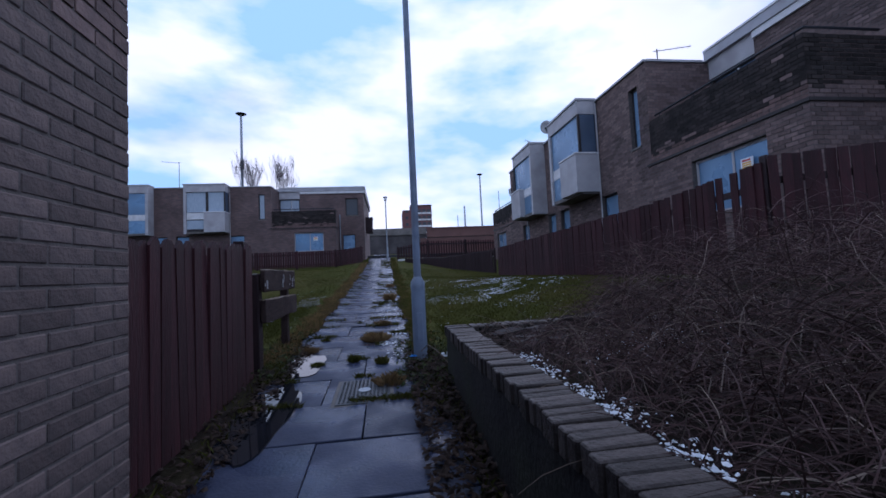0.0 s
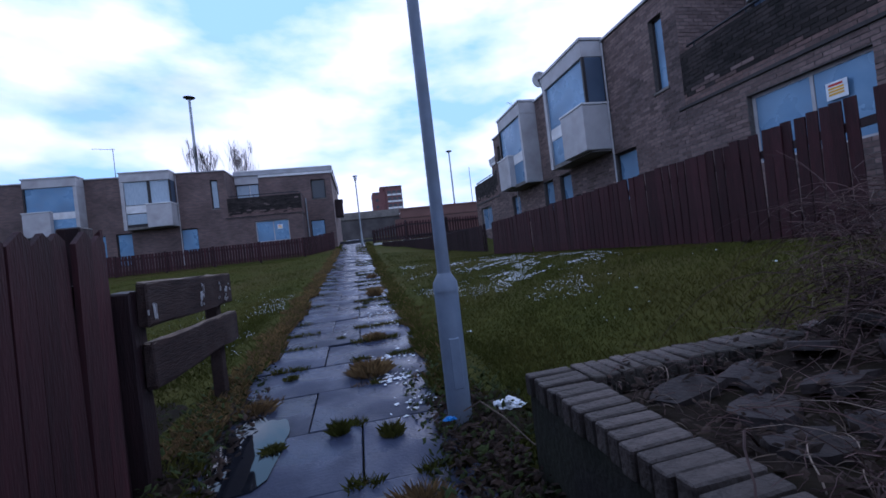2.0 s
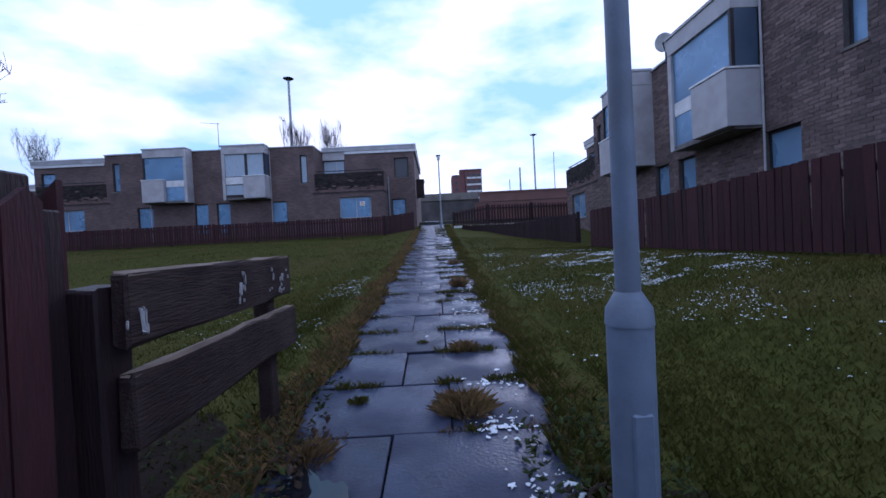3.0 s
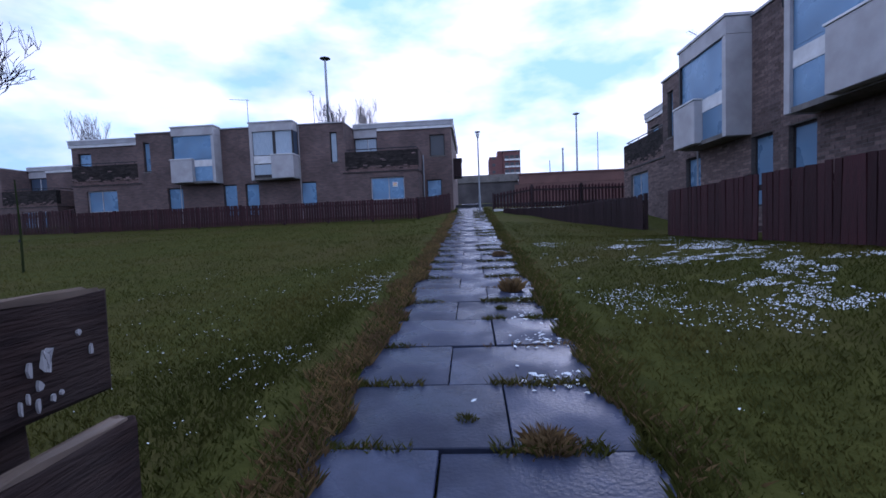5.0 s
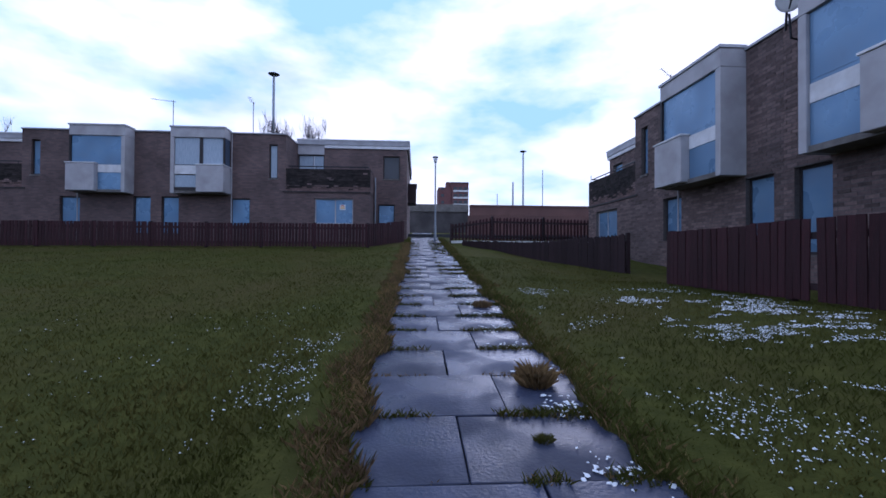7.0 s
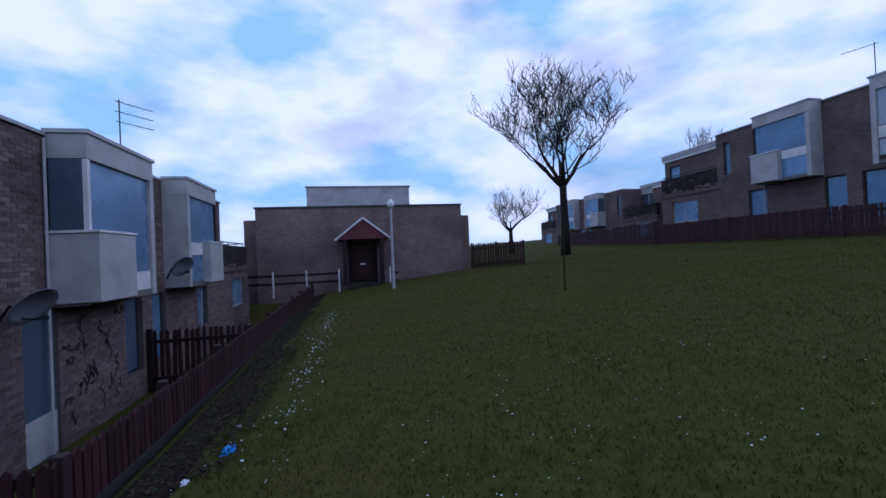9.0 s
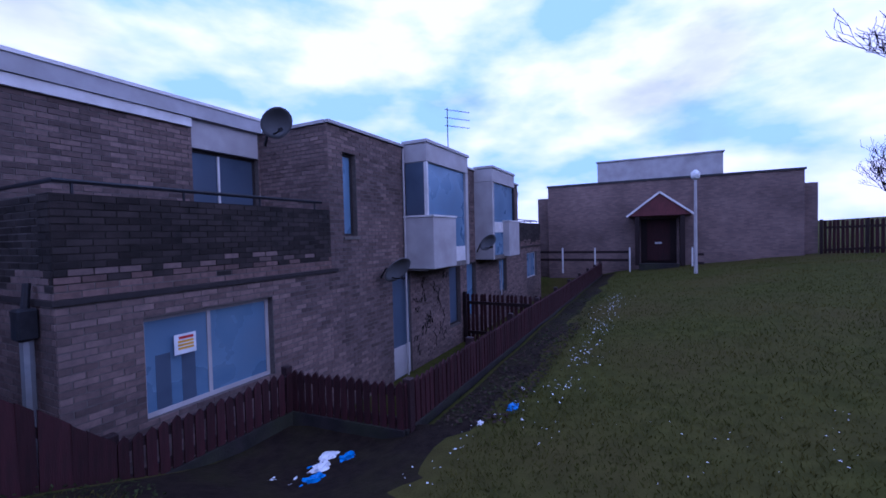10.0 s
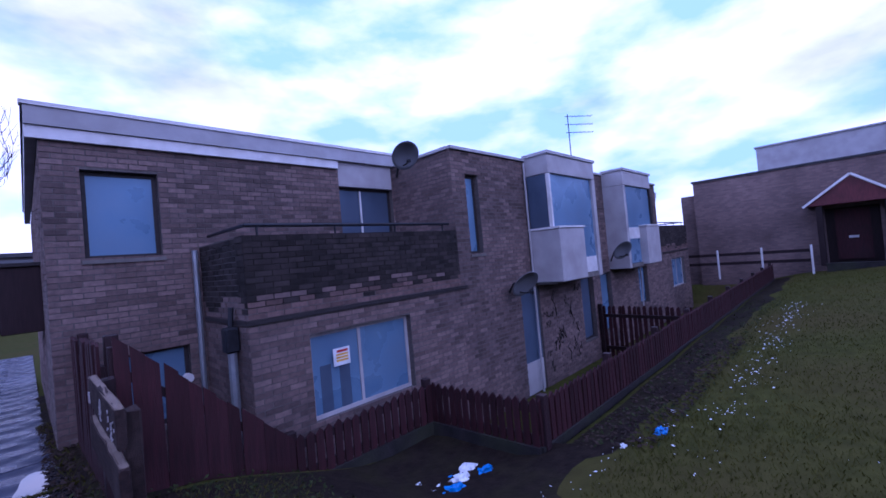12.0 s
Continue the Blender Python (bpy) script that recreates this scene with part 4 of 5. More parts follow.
sx, sy = np.arange(BX + 0.16, 5.6, 0.16), np.arange(-3.0, BY - 0.15, 0.16)
sv = [(x, y, soil_z(x, y)) for y in sy for x in sx]
sf = [(j * len(sx) + i, j * len(sx) + i + 1, (j + 1) * len(sx) + i + 1, (j + 1) * len(sx) + i) for j in range(len(sy) - 1) for i in range(len(sx) - 1)]
tagged(raw_obj("bed_soil", sv, sf, M_JOINT, smooth=True), "dark wet soil mound in a raised bed", "soil", kind="structure")

rb = random.Random(21)


def broken_slab(x, y, r, w, d, t):
    bm = bmesh.new()
    ring = [(u * w * rb.uniform(0.72, 1.15), v * d * rb.uniform(0.72, 1.15)) for u, v in ((-1, -0.9), (-0.3, -1.05), (0.5, -0.95), (1, -0.8), (0.95, 0.2), (1.0, 0.7), (0.3, 1), (-0.4, 0.9), (-0.95, 0.8), (-1.0, 0.1))]
    n = len(ring)
    lo = [bm.verts.new((p[0], p[1], 0)) for p in ring]
    hi = [bm.verts.new((p[0] * rb.uniform(0.9, 0.99), p[1] * rb.uniform(0.9, 0.99), t)) for p in ring]
    bm.faces.new(lo[::-1])
    bm.faces.new(hi)
    for k in range(n):
        bm.faces.new((lo[k], lo[(k + 1) % n], hi[(k + 1) % n], hi[k]))
    ob = mesh_obj("broken_slab", bm, M_SLATE)
    ob.matrix_world = Matrix.LocRotScale((x, y, soil_z(x, y) + 0.004), Euler((radians(rb.uniform(-13, 13)), radians(rb.uniform(-13, 13)), r)), None)
    return tagged(ob, "broken wet paving slab lying on the soil", "slab", "broken slabs in the bed")


for x, y, r, w, d in ((1.3, 4.0, 0.1, 0.13, 0.075), (1.56, 3.98, 0.3, 0.11, 0.08), (1.4, 3.8, 0.5, 0.12, 0.085), (1.66, 3.76, 0.2, 0.11, 0.08), (1.3, 3.58, -0.2, 0.1, 0.075), (1.85, 3.98, 0.6, 0.12, 0.08), (1.52, 3.55, 1.1, 0.1, 0.07), (1.9, 3.72, 0.9, 0.1, 0.08), (1.75, 3.5, 0.4, 0.1, 0.07), (1.28, 3.36, 0.6, 0.08, 0.06), (2.1, 3.9, 0.2, 0.1, 0.08)):
    broken_slab(x - 0.18, y + 0.26, r, w, d, 0.028)


# ---------------------------------------------------------------- brambles and litter
def arc(p, d, length, droop, n=6):
    pts, q, d = [Vector(p)], Vector(p), Vector(d).normalized()
    for _ in range(n):
        d = (d + Vector((rb.uniform(-.22, .22), rb.uniform(-.22, .22), -droop + rb.uniform(-.08, .08)))).normalized()
        q = q + d * (length / n)
        pts.append(q.copy())
    return pts


def stems(name, label, count, spot, rad, material, lengths, up, droop):
    verts, faces = [], []
    for _ in range(count):
        d = (rb.uniform(-1, 1), rb.uniform(-1, 1), rb.uniform(*up))
        pts = arc(spot(), d, rb.uniform(*lengths), droop)
        r, n, k = rad * rb.uniform(0.6, 1.3), len(verts), len(pts)
        side = (pts[1] - pts[0]).orthogonal().normalized()
        for i, q in enumerate(pts):
            f = pts[min(i + 1, k - 1)] - pts[max(i - 1, 0)]
            other = f.cross(side).normalized()
            rr = r * (1 - 0.75 * i / k)
            verts += [q + side * rr, q - side * rr * 0.5 + other * rr * 0.87, q - side * rr * 0.5 - other * rr * 0.87]
        faces += [(n + 3 * i + j, n + 3 * i + (j + 1) % 3, n + 3 * i + 3 + (j + 1) % 3, n + 3 * i + 3 + j) for i in range(k - 1) for j in range(3)]
    return tagged(raw_obj(name, verts, faces, material), label, "brambles", kind="stuff")


def bed_spot():
    while True:
        x, y = rb.uniform(0.98, 5.0), rb.uniform(-2.0, 4.55)
        if rb.random() < 0.15 + 0.85 * sstep(0.98, 1.75, x - 0.5 * max(0.0, y - 3.15)):
            return (x, y, soil_z(x, y) - 0.02)


def bed_high():
    x, y = rb.uniform(1.18, 5.2), rb.uniform(-1.5, 4.65)
    x = max(x, 1.18 + 0.55 * max(0.0, y - 2.95) + rb.uniform(0, 0.4))
    return (x, y, soil_z(x, y) + max(0.0, rb.uniform(-0.1, 0.4) + 0.22 * noise.noise((x * 1.6, y * 1.6, 9))) * (0.2 + 0.8 * sstep(1.2, 2.8, x)))


stems("bramble_thicket", "tangle of dead dark bramble stems", 2800, bed_spot, 0.0036, M_TWIG, (0.25, 0.65), (0.2, 1.2), 0.36)
stems("bramble_thicket", "fine dead twigs matted over the bramble mound", 13000, bed_high, 0.0024, M_TWIG, (0.15, 0.5), (-0.3, 0.9), 0.2)
stems("bramble_thicket", "pale dry stems rising from the brambles", 190, bed_spot, 0.0030, M_TWIGPALE, (0.2, 0.6), (0.5, 1.6), 0.26)
stems("bramble_thicket", "long arching dead canes over the thicket", 420, bed_high, 0.0034, M_TWIG, (0.45, 0.95), (0.3, 1.3), 0.3)
stems("bramble_thicket", "long pale bleached canes leaning out of the thicket", 130, bed_spot, 0.0036, M_TWIGPALE, (0.4, 0.85), (0.5, 1.8), 0.26)


def bed_front():
    x, y = rb.uniform(0.93, 2.0), rb.uniform(0.2, 3.7)
    return (x, y, soil_z(x, y) + rb.uniform(0.0, 0.16) * sstep(0.85, 1.3, x))


stems("bramble_thicket", "dead twigs sprawling towards the coping", 3600, bed_front, 0.0024, M_TWIG, (0.12, 0.4), (-0.2, 1.1), 0.22)
stems("bramble_thicket", "bleached straws sprawling towards the coping", 420, bed_front, 0.002, M_TWIGPALE, (0.15, 0.5), (0.2, 1.6), 0.24)
stems("bramble_thicket", "pale grassy wisps among the brambles", 2600, bed_high, 0.0016, M_TWIGPALE, (0.1, 0.3), (0.0, 1.2), 0.35)


def leaves(name, label, count, spot, size, material, flat=0.5):
    verts, faces = [], []
    for _ in range(count):
        x, y, z = spot()
        s, a = size * rb.uniform(0.5, 1.3), rb.uniform(0, 6.28)
        u = Vector((math.cos(a), math.sin(a), rb.uniform(-flat, flat)))
        v = Vector((-math.sin(a), math.cos(a), rb.uniform(-flat, flat)))
        c, n = Vector((x, y, z)), len(verts)
        verts += [c - u * s, c + v * s * 0.5, c + u * s, c - v * s * 0.5, c + Vector((0, 0, s * 0.25))]
        faces += [(n, n + 1, n + 4), (n + 1, n + 2, n + 4), (n + 2, n + 3, n + 4), (n + 3, n, n + 4)]
    return tagged(raw_obj(name, verts, faces, material), label, "leaf litter", kind="stuff")


def verge_spot(x0, x1, y0, y1, lift=0.03):
    def s():
        x, y = rb.uniform(x0, x1), rb.uniform(y0, y1)
        return (x, y, bumpy(x, y) + rb.uniform(0.0, lift))
    return s


leaves("leaf_litter", "dark rotting leaves between path and retaining wall", 2600, verge_spot(0.36, 0.7, 0.8, 5.5, 0.09), 0.028, M_LEAF)
leaves("leaf_litter", "dark rotting leaves along the board fence", 1500, verge_spot(-0.98, -0.66, 1.0, 6.2, 0.06), 0.026, M_LEAF)
leaves("weed_patch", "small green weeds at the foot of the lamp post", 900, verge_spot(0.25, 0.85, 4.2, 6.1, 0.12), 0.02, M_GREENLEAF, 0.9)
leaves("weed_patch", "small green weeds at the foot of the barrier", 600, verge_spot(-1.12, -0.72, 4.8, 6.8, 0.1), 0.02, M_GREENLEAF, 0.9)
leaves("weed_patch", "green weeds creeping over the bare soil strip", 1500, verge_spot(-14.0, -4.2, 7.05, 7.85, 0.05), 0.022, M_GREENLEAF, 0.8)
def slab_spot():
    x, y = rb.uniform(0.9, 2.2), rb.uniform(3.45, 4.52)
    return (x, y, soil_z(x, y) + rb.uniform(0.0, 0.07))


stems("bramble_thicket", "dead twigs lying over the broken slabs", 420, slab_spot, 0.0015, M_TWIG, (0.05, 0.18), (-0.1, 0.4), 0.08)
stems("bramble_thicket", "pale straws lying over the broken slabs", 130, slab_spot, 0.0016, M_TWIGPALE, (0.05, 0.2), (-0.1, 0.6), 0.2)
leaves("leaf_litter", "dark rotting leaves between the broken slabs", 900, slab_spot, 0.02, M_LEAF, 0.6)
leaves("leaf_litter", "fallen leaves under the brambles", 2500, bed_spot, 0.026, M_LEAF, 0.8)
leaves("weed_patch", "weeds and moss below the sloping fence", 700, verge_spot(-2.4, -1.05, 5.2, 6.2, 0.06), 0.018, M_GREENLEAF, 0.8)
leaves("leaf_litter", "dead leaves and scraps below the garden fence", 1600, verge_spot(-9.0, -4.2, 7.02, 7.8, 0.04), 0.03, M_LEAF)


# ---------------------------------------------------------------- grass
def blades(name, label, spots, material, h, w, lean=0.5):
    verts, faces = [], []
    for x, y, z, k in spots:
        a = rb.uniform(0, 6.28)
        hh, ww = h * k * rb.uniform(0.5, 1.25), w * rb.uniform(0.7, 1.3)
        dx, dy = math.cos(a) * ww, math.sin(a) * ww
        lx, ly = rb.uniform(-lean, lean) * hh, rb.uniform(-lean, lean) * hh
        n = len(verts)
        verts += [(x - dx, y - dy, z - 0.01), (x + dx, y + dy, z - 0.01), (x + lx * 0.4 + dx * 0.6, y + ly * 0.4 + dy * 0.6, z + hh * 0.55), (x + lx, y + ly, z + hh)]
        faces += [(n, n + 1, n + 2), (n, n + 2, n + 3)]
    return tagged(raw_obj(name, verts, faces, material), label, "grass", kind="stuff")


def lawn_spots(count, cx, cy, r0, r1, x0, x1, y0, y1, far):
    """Blade places that thin out with the distance from a point of the path, the farther blades broader."""
    out = []
    while len(out) < count:
        r, q = r0 + (r1 - r0) * rb.random() ** far, rb.uniform(0, 6.283)
        x, y = cx + r * math.cos(q), cy + r * math.sin(q)
        if not (x0 < x < x1 and y0 < y < y1) or in_garden(x - 0.1, y - 0.1) or (x > 0.64 and y < BY + 0.1) or (x < -2.2 and y < 7.6 + 0.2 * noise.noise((x, y, 3))):
            continue
        d = noise.noise((x * 1.3, y * 1.3, 7))
        out.append((x, y, bumpy(x, y), (1.0 + 0.5 * d) * (1 + 0.03 * r)))
    return out


blades("lawn_grass", "short wet winter grass", lawn_spots(75000, 0.0, 6.0, 0.8, 13.0, 0.5, 4.4, 4.6, 19.0, 1.15), M_GRASS, 0.03, 0.0038, 0.9)
blades("lawn_grass", "short wet winter grass", lawn_spots(110000, -0.5, 8.5, 0.3, 20.0, -20.0, -0.88, 5.3, 22.0, 1.15), M_GRASS, 0.029, 0.0046, 0.9)


def edge_in(y, side):
    """How far the turf has crept over the slabs: the x of its ragged inner edge."""
    n = 0.13 * noise.noise((y * 1.3, side * 5.0, 0)) + 0.1 * noise.noise((y * 4.2, side * 3.0, 2)) + 0.05 * noise.noise((y * 11.0, side, 6))
    return path_x(y) + ((0.7 + n) if side > 0 else (-0.62 + n))


def creep(side, name, y0, y1, material, label):
    """A ragged lip of turf or soil lying over the slab edges."""
    ys = list(np.arange(y0, y1, 0.06))
    ev, ef = [], []
    for y in ys:
        xi, xo = edge_in(y, side), path_x(y) + side * 1.15
        if side > 0 and y < 5.0:
            xo = 0.69
        for k, lift in enumerate((-0.01, 0.022, 0.028, 0.0)):
            x = xi + (xo - xi) * (0.0, 0.14, 0.5, 1.0)[k]
            ev.append((x, y, (path_z(y) if k < 2 else max(bumpy(x, y), path_z(y) * (k == 2))) + lift * (1 + 0.5 * noise.noise((y * 7, x * 7, 1)))))
    for i in range(len(ys) - 1):
        ef += [(4 * i + k, 4 * i + 4 + k, 4 * i + 5 + k, 4 * i + 1 + k) for k in range(3)]
    tagged(raw_obj(name, ev, ef, material, smooth=True), label, "verge", kind="structure")


for side in (1, -1):
    creep(side, "verge_turf", 5.5, 30.0, M_TURF, "turf creeping over the path slabs")
    creep(side, "verge_soil", -2.0, 5.56, M_JOINT, "dark soil and leaf mould over the path edge")


def edge_spots(count, side, y0, y1, spread):
    out = []
    for _ in range(count):
        y = y0 + (y1 - y0) * rb.random() ** 1.4
        x = edge_in(y, side) + side * rb.random() ** 1.6 * spread
        out.append((x, y, max(bumpy(x, y), path_z(y)), 1.0))
    return out


blades("verge_grass", "dead and green grass creeping over the left path edge", edge_spots(17000, -1, 5.4, 24.0, 0.24), M_DRYGRASS, 0.07, 0.0035, 0.9)
blades("verge_grass", "dead and green grass creeping over the right path edge", edge_spots(5000, 1, 5.4, 27.0, 0.25), M_DRYGRASS, 0.06, 0.0035, 0.9)
blades("verge_grass", "green grass creeping over the path edges", edge_spots(8000, -1, 5.2, 27.0, 0.3) + edge_spots(13000, 1, 5.4, 27.0, 0.25) + edge_spots(500, -1, 1.0, 5.4, 0.3) + edge_spots(500, 1, 2.0, 5.4, 0.2), M_GRASS, 0.07, 0.0035, 0.8)


def joint_spots(count):
    """Grass in the joints between slab rows, thickest towards the right-hand edge."""
    out = []
    rows = [-1.2 - 12.1 + 0.605 * k for k in range(110)]
    rows = [r for r in rows if 4.0 < r < 26]
    dens = {r: rb.random() for r in rows}
    while len(out) < count:
        r = rows[int(len(rows) * rb.random() ** 1.3)]
        x = 0.74 - 0.62 * rb.random() ** 1.5 if rb.random() < 0.72 else -0.64 + 0.4 * rb.random() ** 1.8
        if noise.noise((x * 4, r * 3, 1)) + 0.9 * dens[r] > 0.35:
            out.append((x + path_x(r), r + rb.gauss(0, 0.012 + 0.03 * max(0.0, x)), path_z(r) - 0.01, 0.8))
    return out


blades("joint_grass", "grass and moss growing in the slab joints", joint_spots(16000), M_GRASS, 0.058, 0.0035, 1.0)
blades("joint_grass", "withered grass growing in the slab joints", joint_spots(5000), M_DRYGRASS, 0.04, 0.003, 1.0)


def tuft(x, y, n, h, r, material, label):
    spots = []
    for _ in range(2 * n):
        a, d = rb.uniform(0, 6.28), r * rb.random() ** 0.9
        spots.append((x + math.cos(a) * d, y + math.sin(a) * d, path_z(y) + 0.0, 1 - 0.5 * d / r))
    verts, faces = [], []
    for px, py, pz, k in spots:
        hh = h * k * rb.uniform(0.5, 1.2)
        lx, ly = (px - x) * 0.5 + rb.gauss(0, 0.4) * hh, (py - y) * 0.5 + rb.gauss(0, 0.4) * hh
        a = rb.uniform(0, 6.28)
        dx, dy, m = math.cos(a) * 0.0017, math.sin(a) * 0.0017, len(verts)
        verts += [(px - dx, py - dy, pz - 0.01), (px + dx, py + dy, pz - 0.01), (px + lx * 0.5 + dx, py + ly * 0.5 + dy, pz + hh * 0.7), (px + lx, py + ly, pz + hh)]
        faces += [(m, m + 1, m + 2), (m, m + 2, m + 3)]
    return tagged(raw_obj("grass_tuft", verts, faces, material), label, "grass tuft", "tufts on the path")


for x, y, n, h, r in ((0.12, 5.28, 260, 0.11, 0.05), (-0.22, 5.22, 260, 0.06, 0.06), (-0.3, 6.35, 160, 0.05, 0.06), (0.4, 5.15, 240, 0.1, 0.06), (-0.5, 4.9, 200, 0.07, 0.07), (0.35, 9.31, 120, 0.05, 0.05), (0.05, 7.4, 80, 0.05, 0.05)):
    tuft(x - 0.27, y + 0.1, int(n * 0.8), h * 0.75, r * 0.8, M_GRASS, "green grass tuft growing between slabs")
for x, y, n, h, r in ((0.35, 6.28, 420, 0.11, 0.13), (0.54, 10.12, 360, 0.14, 0.1), (-0.42, 5.9, 260, 0.07, 0.12), (0.42, 7.3, 200, 0.08, 0.09), (0.58, 12.6, 200, 0.1, 0.09), (0.5, 4.6, 240, 0.1, 0.1)):
    tuft(x - 0.3, y + 0.0, n, h, r, M_DRYGRASS, "withered brown grass tuft on the path")


# standing water along the edge of the slabs
M_WATER = mat("puddle_water", (0.012, 0.013, 0.018), 0.03, (0.008, 0.009, 0.012), 3, 0.02, 6, spec=0.5)


def puddle(label, x, y, rx, ry, seed):
    bm, k = bmesh.new(), 40
    rim = []
    for i in range(k):
        a = 2 * math.pi * i / k
        q = 1 + 0.34 * noise.noise((math.cos(a) * 1.7, math.sin(a) * 1.7, seed)) + 0.14 * noise.noise((math.cos(a) * 5, math.sin(a) * 5, seed))
        px, py = x + rx * q * math.cos(a), y + ry * q * math.sin(a)
        rim.append((px, py))
    hi = [bm.verts.new((px, py, path_z(py) + 0.012)) for px, py in rim]
    lo = [bm.verts.new((px, py, path_z(py) - 0.01)) for px, py in rim]
    bm.faces.new(hi)
    for i in range(k):
        bm.faces.new((lo[i], lo[(i + 1) % k], hi[(i + 1) % k], hi[i]))
    return tagged(mesh_obj("puddle", bm, M_WATER), label, "puddle", kind="structure")


puddle("dark puddle lying on the slabs beside the board fence", -0.66, 4.15, 0.2, 0.6, 3)
puddle("shallow puddle lying on the slabs by the barrier", -0.62, 5.35, 0.2, 0.4, 8)

# bare soil along the garden fence
strip_v, strip_f = [], []
xs = list(np.arange(-20.2, -0.95, 0.3))
for x in xs:
    y0 = 7.0 if x < -4.1 else 5.3
    y1 = 7.55 + 0.22 * noise.noise((x * 0.9, 0, 4)) + 0.1 * noise.noise((x * 3.1, 2, 4)) - 1.15 * sstep(-2.8, -1.0, x)
    strip_v += [(x, y0 + (y1 - y0) * k / 4, bumpy(x, y0 + (y1 - y0) * k / 4) + 0.018 * (k < 4) - 0.01 * (k == 4)) for k in range(5)]
for i in range(len(xs) - 1):
    strip_f += [(5 * i + k, 5 * i + 5 + k, 5 * i + 6 + k, 5 * i + 1 + k) for k in range(4)]
tagged(raw_obj("soil_strip", strip_v, strip_f, M_JOINT, smooth=True), "bare dark soil strip along the garden fence", "soil", kind="structure")

# ---------------------------------------------------------------- snow
def snow(name, label, spots, high=0.22):
    verts, faces = [], []
    for x, y, z, s in spots:
        n, k = len(verts), 7
        sq, a0 = rb.uniform(0.3, 0.9), rb.uniform(0, 6.28)
        verts.append((x, y, z + s * high))
        for i in range(k):
            a = 2 * math.pi * i / k
            r = s * rb.uniform(0.3, 1.3)
            ex, ey = math.cos(a) * r, math.sin(a) * r * sq
            verts.append((x + ex * math.cos(a0) - ey * math.sin(a0), y + ex * math.sin(a0) + ey * math.cos(a0), z - 0.004))
        faces += [(n, n + 1 + i, n + 1 + (i + 1) % k) for i in range(k)]
    return tagged(raw_obj(name, verts, faces, M_SNOW, smooth=True), label, "snow", kind="stuff")


def snow_field(count, x0, x1, y0, y1, size, thr, lift=0.02):
    out, tries = [], 0
    while len(out) < count and tries < count * 60:
        tries += 1
        x, y = rb.uniform(x0, x1), rb.uniform(y0, y1)
        if noise.noise((x * 1.1, y * 1.1, 11)) + 0.7 * noise.noise((x * 5, y * 5, 5)) + 0.4 * noise.noise((x * 17, y * 17, 2)) > thr:
            out.append((x, y, bumpy(x, y) + lift, size * rb.random() ** 1.7 + 0.004))
    return out


snow("snow_patches", "melting snow scattered over the lawn beside the fence", snow_field(6500, 2.0, 3.8, 8.4, 13.2, 0.010, 0.2, 0.010) + snow_field(2600, 0.75, 3.8, 6.8, 14.0, 0.009, 0.3, 0.010) + snow_field(220, 0.9, 3.8, 5.6, 14.0, 0.016, 0.1, 0.012))
snow("snow_patches", "specks of old snow on the grass by the path", snow_field(650, -1.75, -0.95, 7.4, 11.5, 0.008, 0.12, 0.014) + snow_field(260, -5.0, -1.2, 8.0, 13.0, 0.008, 0.2, 0.022))
snow("snow_patches", "specks of old snow along the garden fence", [(x, yy, bumpy(x, yy) + 0.02, 0.018 * rb.random() ** 2.2 + 0.004) for x in [rb.uniform(-13, -3.2) for _ in range(320)] for yy in [7.4 + 0.75 * sstep(-3.0, -6, x) + rb.gauss(0, 0.14)]])
slush = []
for k, sy in enumerate((5.62, 6.08, 6.62, 7.9, 8.55, 9.15, 9.75, 10.36, 10.97, 11.6, 12.2, 12.8, 13.4, 14.0, 14.6, 15.3, 16.0, 16.6, 17.7, 18.9, 20.1)):
    cx, wide = 0.55 + rb.uniform(-0.1, 0.06), rb.uniform(0.06, 0.13)
    for _ in range(46):
        x, y = cx + rb.gauss(0, wide), sy + rb.gauss(0, 0.075)
        if x < 0.78:
            slush.append((x + path_x(y), y, path_z(y) + 0.009, 0.024 * rb.random() ** 1.3 + 0.006))
snow("snow_patches", "slushy snow lying on the right-hand slabs", slush, 0.12)
snow("snow_patches", "snow crumbs along the coping of the raised bed", [(BX + 0.22 + abs(rb.gauss(0, 0.06)), y, BZ - 0.02, 0.011 * rb.random() ** 1.5 + 0.003) for _ in range(620) for y in [rb.choice((1.2, 1.75, 2.05, 2.4, 2.62, 3.0, 3.3)) + rb.gauss(0, 0.07)]] +
     [(x, y, soil_z(x, y) + 0.03, 0.009 * rb.random() ** 1.5 + 0.003) for _ in range(420) for x, y in [(1.6 + rb.gauss(0, 0.16), 3.25 + rb.gauss(0, 0.2))]])


# ---------------------------------------------------------------- litter
def crumpled(name, label, x, y, z, s, material, seed):
    bm = bmesh.new()
    bmesh.ops.create_icosphere(bm, subdivisions=3, radius=1.0)
    for v in bm.verts:
        k = 1 + 0.6 * noise.noise(v.co * 1.6 + Vector((seed, 0, 0))) + 0.5 * noise.noise(v.co * 4 + Vector((0, seed, 0))) + 0.25 * noise.noise(v.co * 9 + Vector((0, 0, seed)))
        v.co = Vector((v.co.x * s * k, v.co.y * s * 0.7 * k, max(-0.15, v.co.z) * s * 0.5 * k))
    ob = mesh_obj(name, bm, material)
    ob.location = (x, y, z + s * 0.05)
    return tagged(ob, label, "litter")


